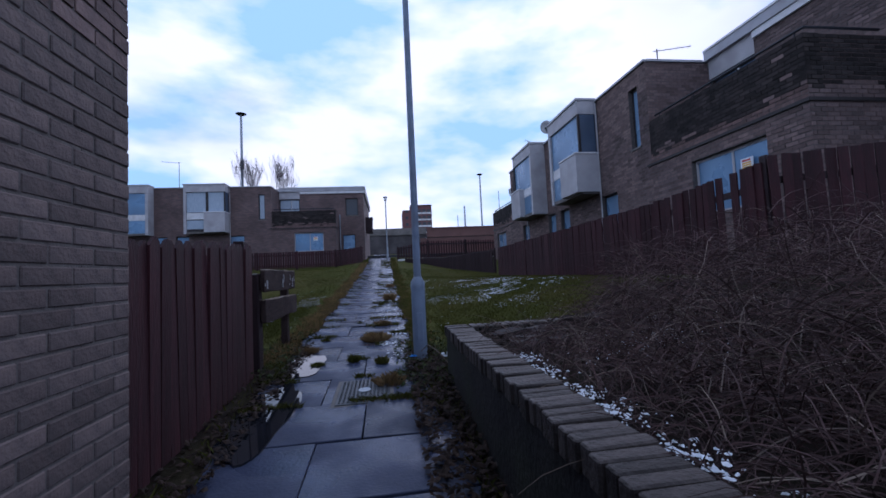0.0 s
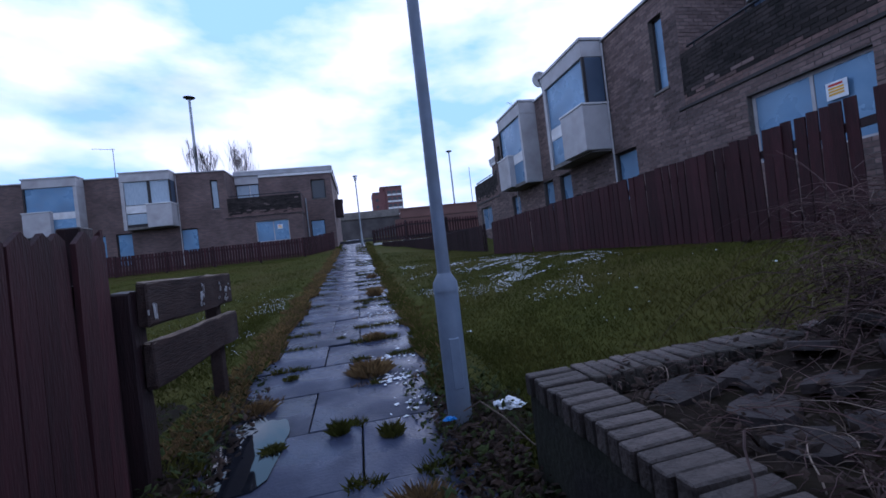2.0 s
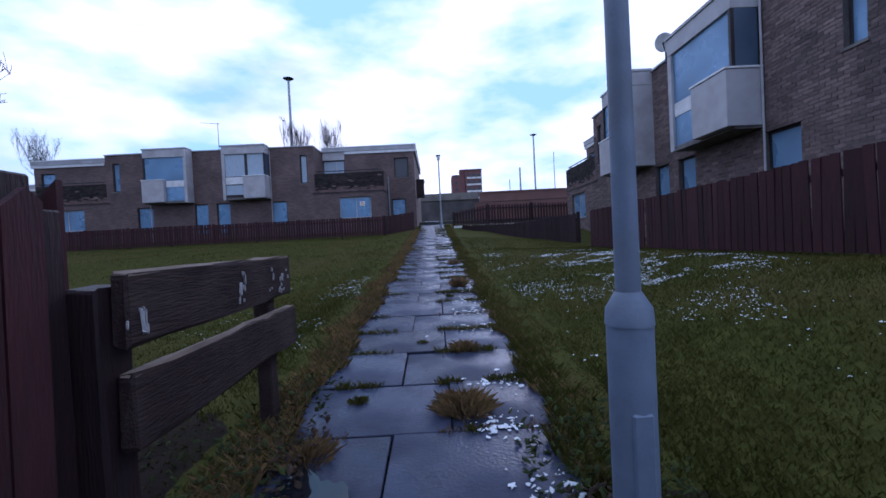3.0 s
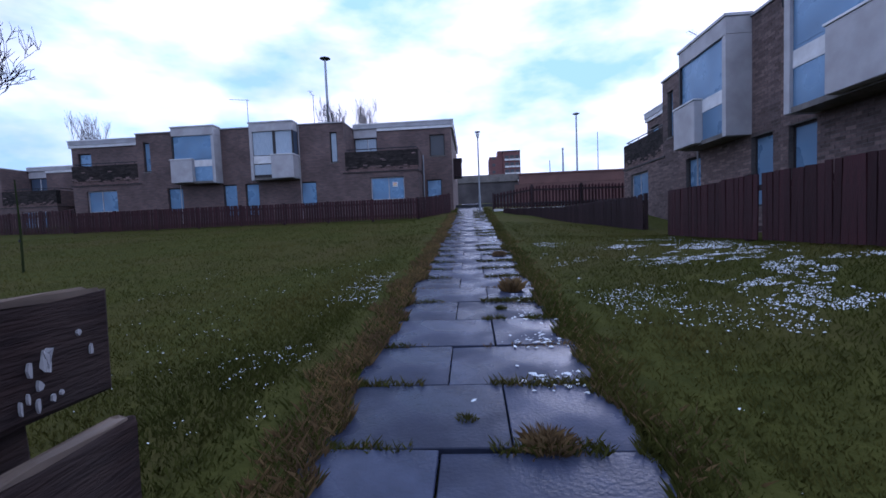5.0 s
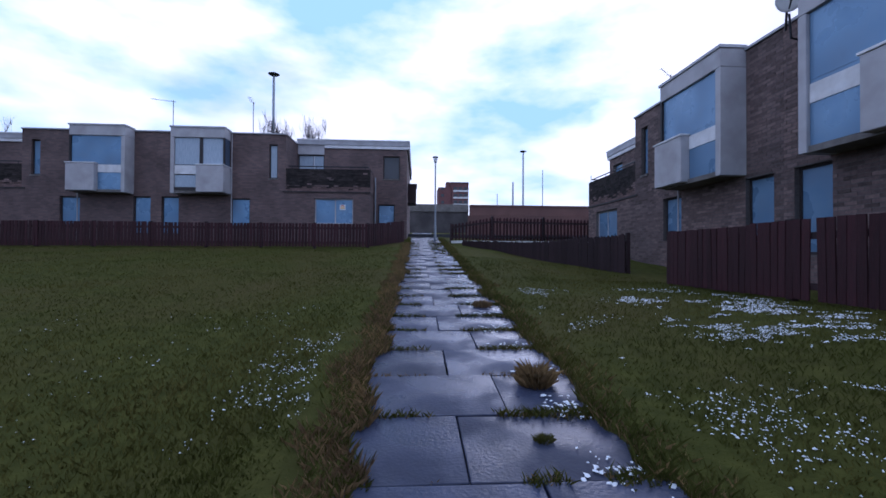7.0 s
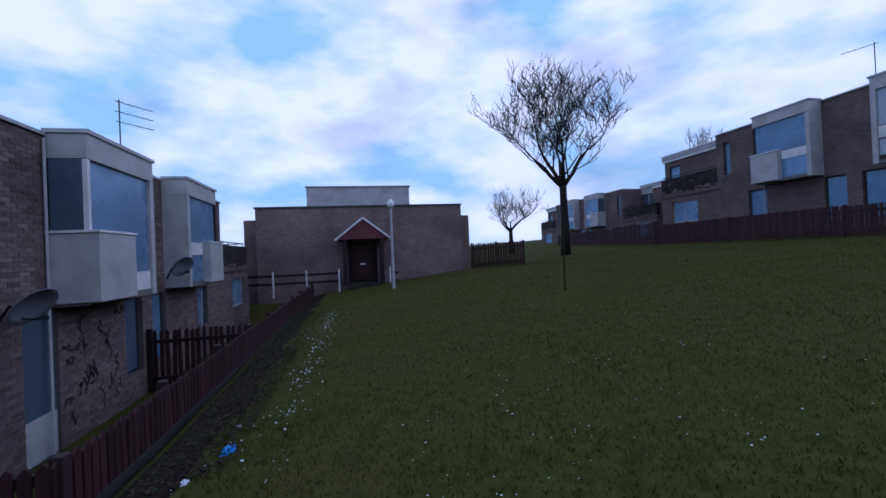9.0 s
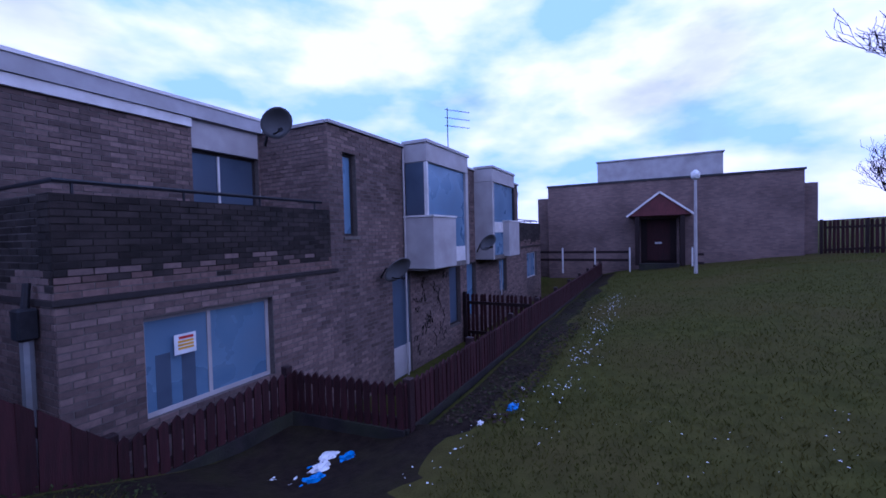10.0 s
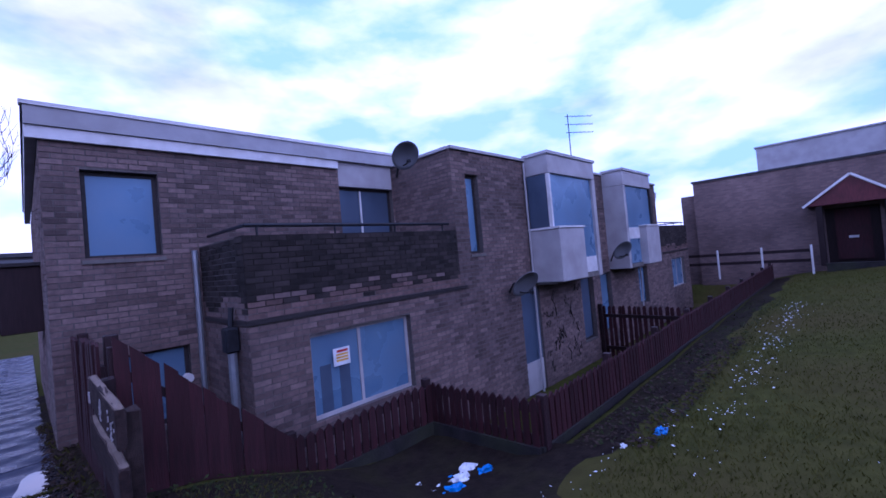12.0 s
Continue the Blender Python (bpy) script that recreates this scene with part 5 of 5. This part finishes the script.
crumpled("plastic_bag", "crumpled white plastic bag on grass by the lamp post", 0.8, 5.27, bumpy(0.8, 5.27) + 0.02, 0.075, M_WHITEBAG, 1)
crumpled("plastic_scrap", "bright blue plastic scrap at the lamp post", 0.43, 5.12, path_z(5.12) + 0.08, 0.028, M_BLUEBAG, 2)
for k, (x, y, s, m, nm) in enumerate(((-2.95, 6.5, 0.13, M_WHITEBAG, "white"), (-2.78, 6.6, 0.11, M_BLUEBAG, "blue"), (-3.12, 6.42, 0.11, M_WHITEBAG, "white"), (-3.2, 6.62, 0.09, M_BLUEBAG, "blue"), (-2.7, 6.42, 0.08, M_WHITEBAG, "white"), (-4.43, 7.71, 0.075, M_BLUEBAG, "blue"), (-4.1, 7.5, 0.04, M_WHITEBAG, "white"), (-5.1, 7.62, 0.035, M_WHITEBAG, "white"))):
    x, y = (x - 0.48, y - 0.2) if y < 7 else (x - 0.15, y + 0.04)
    crumpled("litter_bag", "crumpled %s plastic litter lying by the garden fence" % nm, x, y, bumpy(x, y), s, m, 5 + k)

rl = random.Random(77)
for k in range(16):
    x, y, s = -3.43 + rl.gauss(0, 0.22), 6.28 + rl.gauss(0, 0.1), rl.uniform(0.025, 0.07)
    blue = rl.random() < 0.4
    crumpled("litter_scrap", "small crumpled %s plastic scrap in the litter heap" % ("blue" if blue else "white"), x, y, bumpy(x, y), s, M_BLUEBAG if blue else M_WHITEBAG, 30 + k)

# bent wire-like dead stem by the lamp post
part("stem", tube(bmesh.new(), [(0.5, 5.08, 0.8), (0.56, 4.96, 0.88), (0.63, 4.82, 0.84), (0.72, 4.72, 0.74), (0.86, 4.68, 0.7)], 0.004, 4), M_TWIGPALE, thing("dead_stem", "pale bent dead stem beside the lamp post", "stem"))

# inspection cover
cover = thing("inspection_cover", "wet chequered metal inspection cover in the path", "manhole cover", at=(0.0, 4.46, path_z(4.46) + 0.006))
cover.rotation_euler = (math.atan(0.062), 0, 0)
part("plate", bx((-0.2, -0.27, -0.03), (0.2, 0.27, 0.006), None, 0.004), M_IRON, cover)
stud = bmesh.new()
for i in range(12):
    for j in range(16):
        x, y, a = -0.17 + 0.031 * i, -0.24 + 0.032 * j, 0.7 if (i + j) % 2 else -0.7
        c, s = math.cos(a), math.sin(a)
        vs = [stud.verts.new((x + u * c - v * s, y + u * s + v * c, z)) for z, k in ((0.005, 1), (0.011, 0.7)) for u, v in ((-.012 * k, -.004 * k), (.012 * k, -.004 * k), (.012 * k, .004 * k), (-.012 * k, .004 * k))]
        stud.faces.new(vs[4:])
        for q in range(4):
            stud.faces.new((vs[q], vs[(q + 1) % 4], vs[4 + (q + 1) % 4], vs[4 + q]))
tagged(part("tread_studs", stud, M_IRON, cover), kind="stuff")
part("key_plate", tube(bmesh.new(), [(0.0, 0.0, 0.004), (0.0, 0.0, 0.013)], 0.05, 14), M_STEEL, cover, "worn round key plate")
part("frame", bx((-0.23, -0.3, -0.04), (0.23, 0.3, -0.002), None, 0.004), M_CONCRETE, cover)


# ---------------------------------------------------------------- dishes and aerials
def dish(label, x, y, z, r, yaw, tilt=25, paint=None):
    t = thing("satellite_dish", label, "satellite dish", at=(x, y, z))
    t.rotation_euler = (radians(tilt), 0, radians(yaw))
    bm = bmesh.new()
    rings = []
    for i in range(6):
        q = r * i / 5
        rings.append([bm.verts.new((q * math.cos(2 * math.pi * k / 20), -0.35 * q * q / r, q * 1.08 * math.sin(2 * math.pi * k / 20))) for k in range(20)] if i else [bm.verts.new((0, 0, 0))])
    for k in range(20):
        bm.faces.new((rings[0][0], rings[1][k], rings[1][(k + 1) % 20]))
        for a, b in zip(rings[1:], rings[2:]):
            bm.faces.new((a[k], b[k], b[(k + 1) % 20], a[(k + 1) % 20]))
    ob = part("reflector", bm, paint or M_DISH, t, smooth=True)
    mod = ob.modifiers.new("thick", "SOLIDIFY")
    mod.thickness = 0.012
    part("feed_arm", tube(bmesh.new(), [(0, 0.02, -r), (0, -0.62 * r, -0.55 * r), (0, -r * 1.05, -0.15 * r)], 0.012, 6), M_DARKMETAL, t)
    part("receiver", tube(bmesh.new(), [(0, -r * 1.0, -0.12 * r), (0, -r * 1.2, -0.02 * r)], 0.03, 8), M_DARKMETAL, t)
    part("bracket", tube(bmesh.new(), [(0, 0.0, -0.1), (0, 0.16, -0.2), (0, 0.16, -0.5)], 0.02, 6), M_DARKMETAL, t)
    return t


dish("grey satellite dish on the roof corner above the balcony", -5.03, 4.07, 4.0, 0.23, 160, tilt=38)
dish("grey satellite dish on the wall under a bay", -6.95, 4.82, 1.72, 0.27, 165, tilt=40)
dish("grey satellite dish on the side of a bay", -11.16, 4.98, 2.1, 0.25, 150, tilt=35)
dish("pale satellite dish on a bracket at the roof edge", 5.62, 13.86, 6.18, 0.2, -35, paint=M_WHITE)
part("stand", tube(bmesh.new(), [(5.75, 14.0, 6.0), (5.8, 14.02, 5.6), (6.08, 14.02, 5.55)], 0.02, 6), M_DARKMETAL, thing("dish_bracket", "thin dark steel bracket fixed to the brick wall", "bracket"))


def aerial(label, x, y, z0, z1, yaw, n=3):
    t = thing("tv_aerial", label, "aerial", at=(x, y, z0))
    t.rotation_euler = (0, 0, radians(yaw))
    h = z1 - z0
    part("mast", tube(bmesh.new(), [(0, 0, -0.25), (0, 0, h)], 0.016, 6), M_DARKMETAL, t)
    for k in range(n):
        zz = h - 0.06 - 0.26 * k
        part("boom", tube(bmesh.new(), [(-0.85, 0, zz), (0.1, 0, zz)], 0.01, 5), M_DARKMETAL, t)
        bm = bmesh.new()
        for i in range(6):
            tube(bm, [(-0.8 + 0.15 * i, -0.12, zz), (-0.8 + 0.15 * i, 0.12, zz)], 0.004, 3)
        tagged(part("elements", bm, M_DARKMETAL, t), kind="stuff")
    return t


aerial("triple boom television aerial on the flat roof", -13.0, 3.0, 4.12, 6.45, -35)
aerial("television aerial on a far flat roof", -11.5, 26.6, 6.8, 8.7, 20, 1)
aerial("television aerial on a far flat roof", -8.0, 26.6, 6.8, 8.7, 100, 1)
aerial("television aerial above the houses by the lawn", 7.6, 20.2, 6.05, 7.7, 40, 1)
aerial("television aerial above the houses by the lawn", 7.8, 11.2, 6.05, 7.4, 160, 1)


# ---------------------------------------------------------------- trees
def tree(name, label, x, y, z, height, spread, trunk, fork, seed, levels=5, upright=0.35, twig=0.008, first=3):
    rng = random.Random(seed)
    t = thing(name, label, "tree", at=(x, y, z))
    part("trunk", tube(bmesh.new(), [(0, 0, -0.2), (0.03, 0.02, fork * 0.35), (-0.03, 0.03, fork * 0.7), (0.02, 0, fork)], [trunk * 1.3, trunk, trunk * 0.9, trunk * 0.85], 10), M_BARK, t, smooth=True)
    crown, limbs = bmesh.new(), []

    def grow(p, d, length, r, lev):
        n = 4
        pts = [p]
        dd = d
        for _ in range(n):
            dd = (dd + Vector((rng.uniform(-.2, .2), rng.uniform(-.2, .2), rng.uniform(-.12, .2) + 0.05 * upright))).normalized()
            pts.append(pts[-1] + dd * (length / n))
        r1 = max(twig * 0.6, r * 0.62)
        if lev == 0:
            limbs.append(bmesh.new())
        tube(limbs[-1] if lev == 0 else crown, pts, [r + (r1 - r) * i / n for i in range(n + 1)], 6 if lev < 2 else (4 if lev < 3 else 3), cap=False)
        if lev >= levels:
            return
        kids = 3 if lev < 2 else rng.choice((2, 3, 3))
        for k in range(kids):
            at = pts[-1] if k == 0 else pts[rng.choice((1, 2, 3, 4))]
            a = rng.uniform(0, 6.28)
            side = Vector((math.cos(a), math.sin(a), rng.uniform(-0.25, 0.5)))
            nd = (dd + side * rng.uniform(0.5, 0.95) + Vector((0, 0, upright))).normalized()
            grow(at, nd, length * rng.uniform(0.66, 0.86), max(twig, r1 * rng.uniform(0.5, 0.75)), lev + 1)

    for k in range(first):
        a = 6.28 * k / first + rng.uniform(-.4, .4)
        d = Vector((math.cos(a) * spread, math.sin(a) * spread, 1)).normalized()
        grow(Vector((0.02, 0, fork - 0.1)), d, (height - fork) * 0.3, trunk * 0.55, 0)
    for limb in limbs:
        part("limb", limb, M_BARK, t)
    tagged(part("crown", crown, M_BARK, t, "dense crown of bare twigs"), kind="stuff")
    return t


tree("bare_tree", "large bare dark tree with spreading crown on the lawn", -19.65, 19.1, 1.68, 9.7, 0.75, 0.21, 3.5, 3, levels=6, twig=0.013, upright=0.1, first=5)
tree("bare_tree", "smaller bare tree behind the lawn", -29.0, 19.9, 1.8, 5.6, 1.3, 0.16, 1.7, 5, levels=5, twig=0.009, upright=0.06, first=5)
tree("bare_tree", "bare upright tree beyond the roofs", -51.8, 60.0, 4.6, 15.5, 0.16, 0.22, 4.5, 7, levels=5, twig=0.014, upright=1.1)
tree("bare_tree", "bare upright tree beyond the roofs", -17.6, 60.0, 4.6, 14.5, 0.16, 0.22, 4.5, 8, levels=5, twig=0.014, upright=1.1)
tree("bare_tree", "bare upright tree beyond the roofs", -13.5, 60.0, 4.6, 14.5, 0.16, 0.22, 4.5, 9, levels=5, twig=0.014, upright=1.1)
tree("bare_tree", "bare dark tree beside the lower path", 1.9, -16.0, 0.1, 10.5, 0.5, 0.2, 2.6, 11, levels=5, twig=0.012, upright=0.4)
tree("bare_tree", "bare dark tree beside the lower path", 3.6, -20.0, 0.1, 11.5, 0.5, 0.22, 3.0, 12, levels=5, twig=0.012, upright=0.4)
stake = thing("sapling_stake", "thin dark green stake standing on the lawn", "stake", at=(-9.45, 13.5, 1.1))
part("pole", tube(bmesh.new(), [(0, 0, -0.1), (0.02, 0, 0.9), (-0.03, 0.02, 1.95)], [0.022, 0.02, 0.012], 6), M_GREENLEAF, stake)
part("tie", tube(bmesh.new(), [(0, 0, 0.66), (0, 0, 0.72)], 0.03, 8), M_DARKMETAL, stake)

birch = thing("birch_tree", "slender birch with white bark beside the lower path", "tree", at=(1.75, -12.5, 0.15))
part("trunk", tube(bmesh.new(), [(0, 0, -0.1), (0.03, 0, 1.2), (-0.04, 0.02, 2.6), (0.03, 0, 4.6)], [0.09, 0.075, 0.06, 0.03], 9), M_WHITE, birch, "white birch bark", smooth=True)
rw = random.Random(5)
for k in range(7):
    a, z = k * 2.4, 1.9 + 0.36 * k
    part("limb", tube(bmesh.new(), [(0, 0, z), (0.4 * math.cos(a), 0.4 * math.sin(a), z + 0.5), (0.7 * math.cos(a), 0.7 * math.sin(a), z + 1.2 + rw.uniform(0, 0.3))], [0.022, 0.014, 0.005], 5), M_BARK, birch)


def terrace(label, x, y, z, w):
    """A low row of houses with a pitched roof, doors and windows towards the path."""
    t = thing("terraced_house", label, "house", at=(x, y, z))
    part("wall", bx((0, -6, -0.5), (w, 0, 3.2)), M_DIRTWALL, t)
    bm = bmesh.new()
    vs = [bm.verts.new(v) for v in ((-0.3, 0.35, 3.205), (w + 0.3, 0.35, 3.205), (w + 0.3, -6.35, 3.205), (-0.3, -6.35, 3.205), (-0.3, -3, 5.2), (w + 0.3, -3, 5.2))]
    for q in ((0, 1, 5, 4), (2, 3, 4, 5), (1, 2, 5), (3, 0, 4), (3, 2, 1, 0)):
        bm.faces.new([vs[i] for i in q])
    part("roof", bm, M_ROOF, t)
    for k in range(int(w / 2.4)):
        u = 0.5 + 2.4 * k
        wn = part("window", bx((u, 0.004, 1.0), (u + 1.1, 0.05, 2.3)), M_GLASS, t)
        part("sill", bx((u - 0.06, 0.004, 0.9), (u + 1.16, 0.1, 0.99)), M_WHITE, wn)
        if k % 2:
            part("door", bx((u + 1.3, 0.004, 0.0), (u + 2.1, 0.06, 2.05)), M_REDWOOD, t)
    return t


terrace("low dark terraced houses beyond the lower path", -9.0, -34.0, -0.2, 12.0)
terrace("low dark terraced houses beyond the lower path", 4.0, -33.0, 0.2, 14.0)
low = tagged(new("garden_wall"), "low dark damp garden wall beside the lower path", "wall", kind="structure")
part("wall_face", bx((1.3, -9.2, 0.0), (9.0, -8.98, 0.95)), M_DARKWALL, low)
part("coping", bx((1.26, -9.25, 0.955), (9.0, -8.93, 1.03), None, 0.01), M_COPING, low)

# timber rails and white posts before the porch
rails = thing("rail_fence", "low dark rail fence with white posts before the porch", "fence", at=(-20.0, 7.4, 0.62))
for y in (5.9, 7.3, 8.7, 11.0):
    part("post", bx((-0.03, y - 8.03, -0.2), (0.03, y - 7.97, 0.95), None, 0.008), M_WHITE, rails, "white post")
for z in (0.35, 0.7):
    part("rail", bx((-0.09, -3.4, z), (-0.055, 0.72, z + 0.11)), M_FENCEDARK, rails)
    part("rail", bx((-0.09, 2.98, z - 0.1), (-0.055, 3.4, z)), M_FENCEDARK, rails)

# ---------------------------------------------------------------- distance
wallf = tagged(new("road_retaining_wall"), "soot-stained concrete retaining wall under a road parapet", "wall", kind="structure")
part("wall_face", bx((-30, 60, 3.5), (6, 61, 7.2)), M_DIRTWALL, wallf)
part("wall_face", bx((6.01, 58.5, 3.5), (60, 59.5, 6.6)), M_DIRTWALL, wallf)
part("parapet", bx((-30, 59.8, 7.21), (6, 60.6, 8.15)), M_CONCRETE, wallf)
part("parapet", bx((6.01, 58.3, 6.61), (60, 59.1, 7.75)), M_TERRA, wallf)
part("coping", bx((6.01, 58.2, 7.755), (60, 59.2, 7.95)), M_TERRA, wallf)
part("ramp_wall", bx((3.5, 40.0, 2.8), (26, 40.3, 4.9)), M_TERRA, wallf)
tagged(mesh_obj("kerb", bx((0.85, 24.36, 2.2), (6.9, 24.44, 2.42)), M_WHITE), "pale edging board below the far picket fence", "kerb", kind="structure")
road = tagged(mesh_obj("road", bx((-12, 29.0, 2.68), (14, 33.0, 2.9)), M_ASPHALT), "wet asphalt road at the head of the path", "road", kind="structure")


def tower():
    t = thing("tower_block", "distant dark red brick tower block with banded windows", "tower block", at=(11.9, 155, 4.2))
    part("wall", bx((-5.2, -5, 0), (-0.6, 5, 20.6)), M_TOWER, t)
    part("wall", bx((-0.55, -5.4, 0), (5.3, 5, 22.0)), M_TOWER, t)
    part("roof", bx((-0.7, -5.5, 22.01), (5.4, 5, 22.4)), M_DARKFRAME, t)
    part("lift_house", bx((-2.2, -2, 20.61), (0.5, 3, 23.0)), M_TOWER, t)
    for k in range(8):
        z = 3.2 + 2.35 * k
        for c in range(3):
            w = part("window", bx((0.1 + 1.75 * c, -5.46, z), (1.45 + 1.75 * c, -5.41, z + 1.1)), M_GLASS, t)
            part("sill", bx((0.0 + 1.75 * c, -5.62, z - 0.62), (1.62 + 1.75 * c, -5.42, z - 0.02)), M_WHITE, w)
        part("window", bx((-4.2, -5.06, z), (-3.2, -5.01, z + 1.0)), M_GLASS, t)
    return t


tower()


def far_block(label, x, y, z, w, h, rows):
    t = thing("apartment_building", label, "building", at=(x, y, z))
    part("wall", bx((0, 0, 0), (w, 8, h)), M_DIRTWALL, t)
    part("roof", bx((-0.3, -0.3, h + 0.004), (w + 0.3, 8.3, h + 0.35)), M_ROOF, t)
    n = int(w / 3)
    for r in range(rows):
        for c in range(n):
            part("window", bx((0.8 + 3 * c, -0.06, 1.2 + 2.7 * r), (2.2 + 3 * c, -0.004, 2.5 + 2.7 * r)), M_PANEL, t)


far_block("long low distant building beyond the road", 28, 110, 4.9, 34, 8.4, 2)
far_block("dark low building beside the lower path", -14, -48, 0, 30, 5.4, 2)
# hedge added so that the wet lower path mirrors a dark mass, not sky
hedge_bm = bmesh.new()
for k in range(60):
    bmesh.ops.create_icosphere(hedge_bm, subdivisions=2, radius=1.0, matrix=Matrix.LocRotScale((-60 + 2 * k + rb.uniform(-1, 1), -34 + rb.uniform(-2, 2), 0.6), None, (1.6, 1.2, rb.uniform(0.9, 1.8))))
for v in hedge_bm.verts:
    v.co += Vector((0, 0, 1)) * 0.3 * noise.noise(v.co * 1.3) + Vector((1, 0, 0)) * 0.35 * noise.noise(v.co * 2.1)
tagged(mesh_obj("hedge", hedge_bm, M_BARK), "dark bare hedge added beyond the lower path to darken its reflections", "hedge", kind="stuff")

# graffiti scrawls on the brick under the bay
scrawl = bmesh.new()
rg = random.Random(9)
for k in range(26):
    u, w = rg.uniform(7.35, 8.95), rg.uniform(0.5, 1.95)
    pts = []
    for i in range(7):
        u += rg.uniform(-0.09, 0.12)
        w += rg.uniform(-0.14, 0.12)
        pts.append(Vector(map_a(min(9.1, max(7.35, u)), 0.013, min(2.05, max(0.2, w)))))
    tube(scrawl, pts, 0.009, 3, cap=False)
tagged(mesh_obj("graffiti", scrawl, M_GRAFFITI), "black spray painted scrawls on brick under a bay", "graffiti", kind="stuff")

# ---------------------------------------------------------------- pieces of walls and copings, last
cop_me = {}


def piece_mesh(name, size, material, bevel):
    key = (name, size)
    if key not in cop_me:
        bm = bx((-size[0] / 2, -size[1] / 2, -size[2] / 2), (size[0] / 2, size[1] / 2, size[2] / 2), None, bevel)
        me = bpy.data.meshes.new(name)
        bm.to_mesh(me)
        bm.free()
        me.materials.append(material)
        cop_me[key] = me
    return cop_me[key]


y = BY - 0.04
while y > -3.0:
    q = new("coping_brick", piece_mesh("coping_brick", (0.19, 0.054, 0.085), M_COPING, 0.005))
    q.parent = bed
    q.matrix_world = Matrix.LocRotScale((BX + 0.095 + rb.uniform(-.008, .008), y, BZ - 0.036 + rb.uniform(-.006, .005)), Euler((radians(rb.uniform(-1.6, 1.6)), radians(rb.uniform(-1.5, 1.5)), radians(rb.uniform(-1.2, 1.2)))), None)
    y -= 0.0635
x = BX + 0.23
while x < 3.4:
    if not 1.98 < x < 2.1:
        q = new("coping_brick", piece_mesh("coping_brick_end", (0.054, 0.19, 0.085), M_COPING, 0.005))
        q.parent = bed
        q.matrix_world = Matrix.LocRotScale((x, BY - 0.095 + rb.uniform(-.008, .008), BZ - 0.036 + rb.uniform(-.006, .006)), Euler((radians(rb.uniform(-2, 2)), radians(rb.uniform(-3, 3)), radians(rb.uniform(-2.5, 2.5)))), None)
    x += 0.0635

for q in near:
    ys, zs = [c[1] for c in q[4:]], [c[2] for c in q[4:]]
    size = (0.03, round(max(ys) - min(ys) + 0.002, 2), 0.057)
    b = new("brick", piece_mesh("brick", size, M_BRICK1, 0.004))
    b.parent = house_a
    b.matrix_basis = Matrix.Translation(Vector((-0.8 - 0.010 + rb.uniform(-.002, .002), (max(ys) + min(ys)) / 2, (max(zs) + min(zs)) / 2)) - off)

# ---------------------------------------------------------------- the plan above is drawn in modules of 1.22 m
MODULE = 1.22
for me in bpy.data.meshes:
    me.transform(Matrix.Scale(MODULE, 4))
for ob in scene.objects:
    if ob.type != "CAMERA":
        ob.matrix_basis = Matrix.LocRotScale(ob.matrix_basis.translation * MODULE, ob.matrix_basis.to_quaternion(), None)
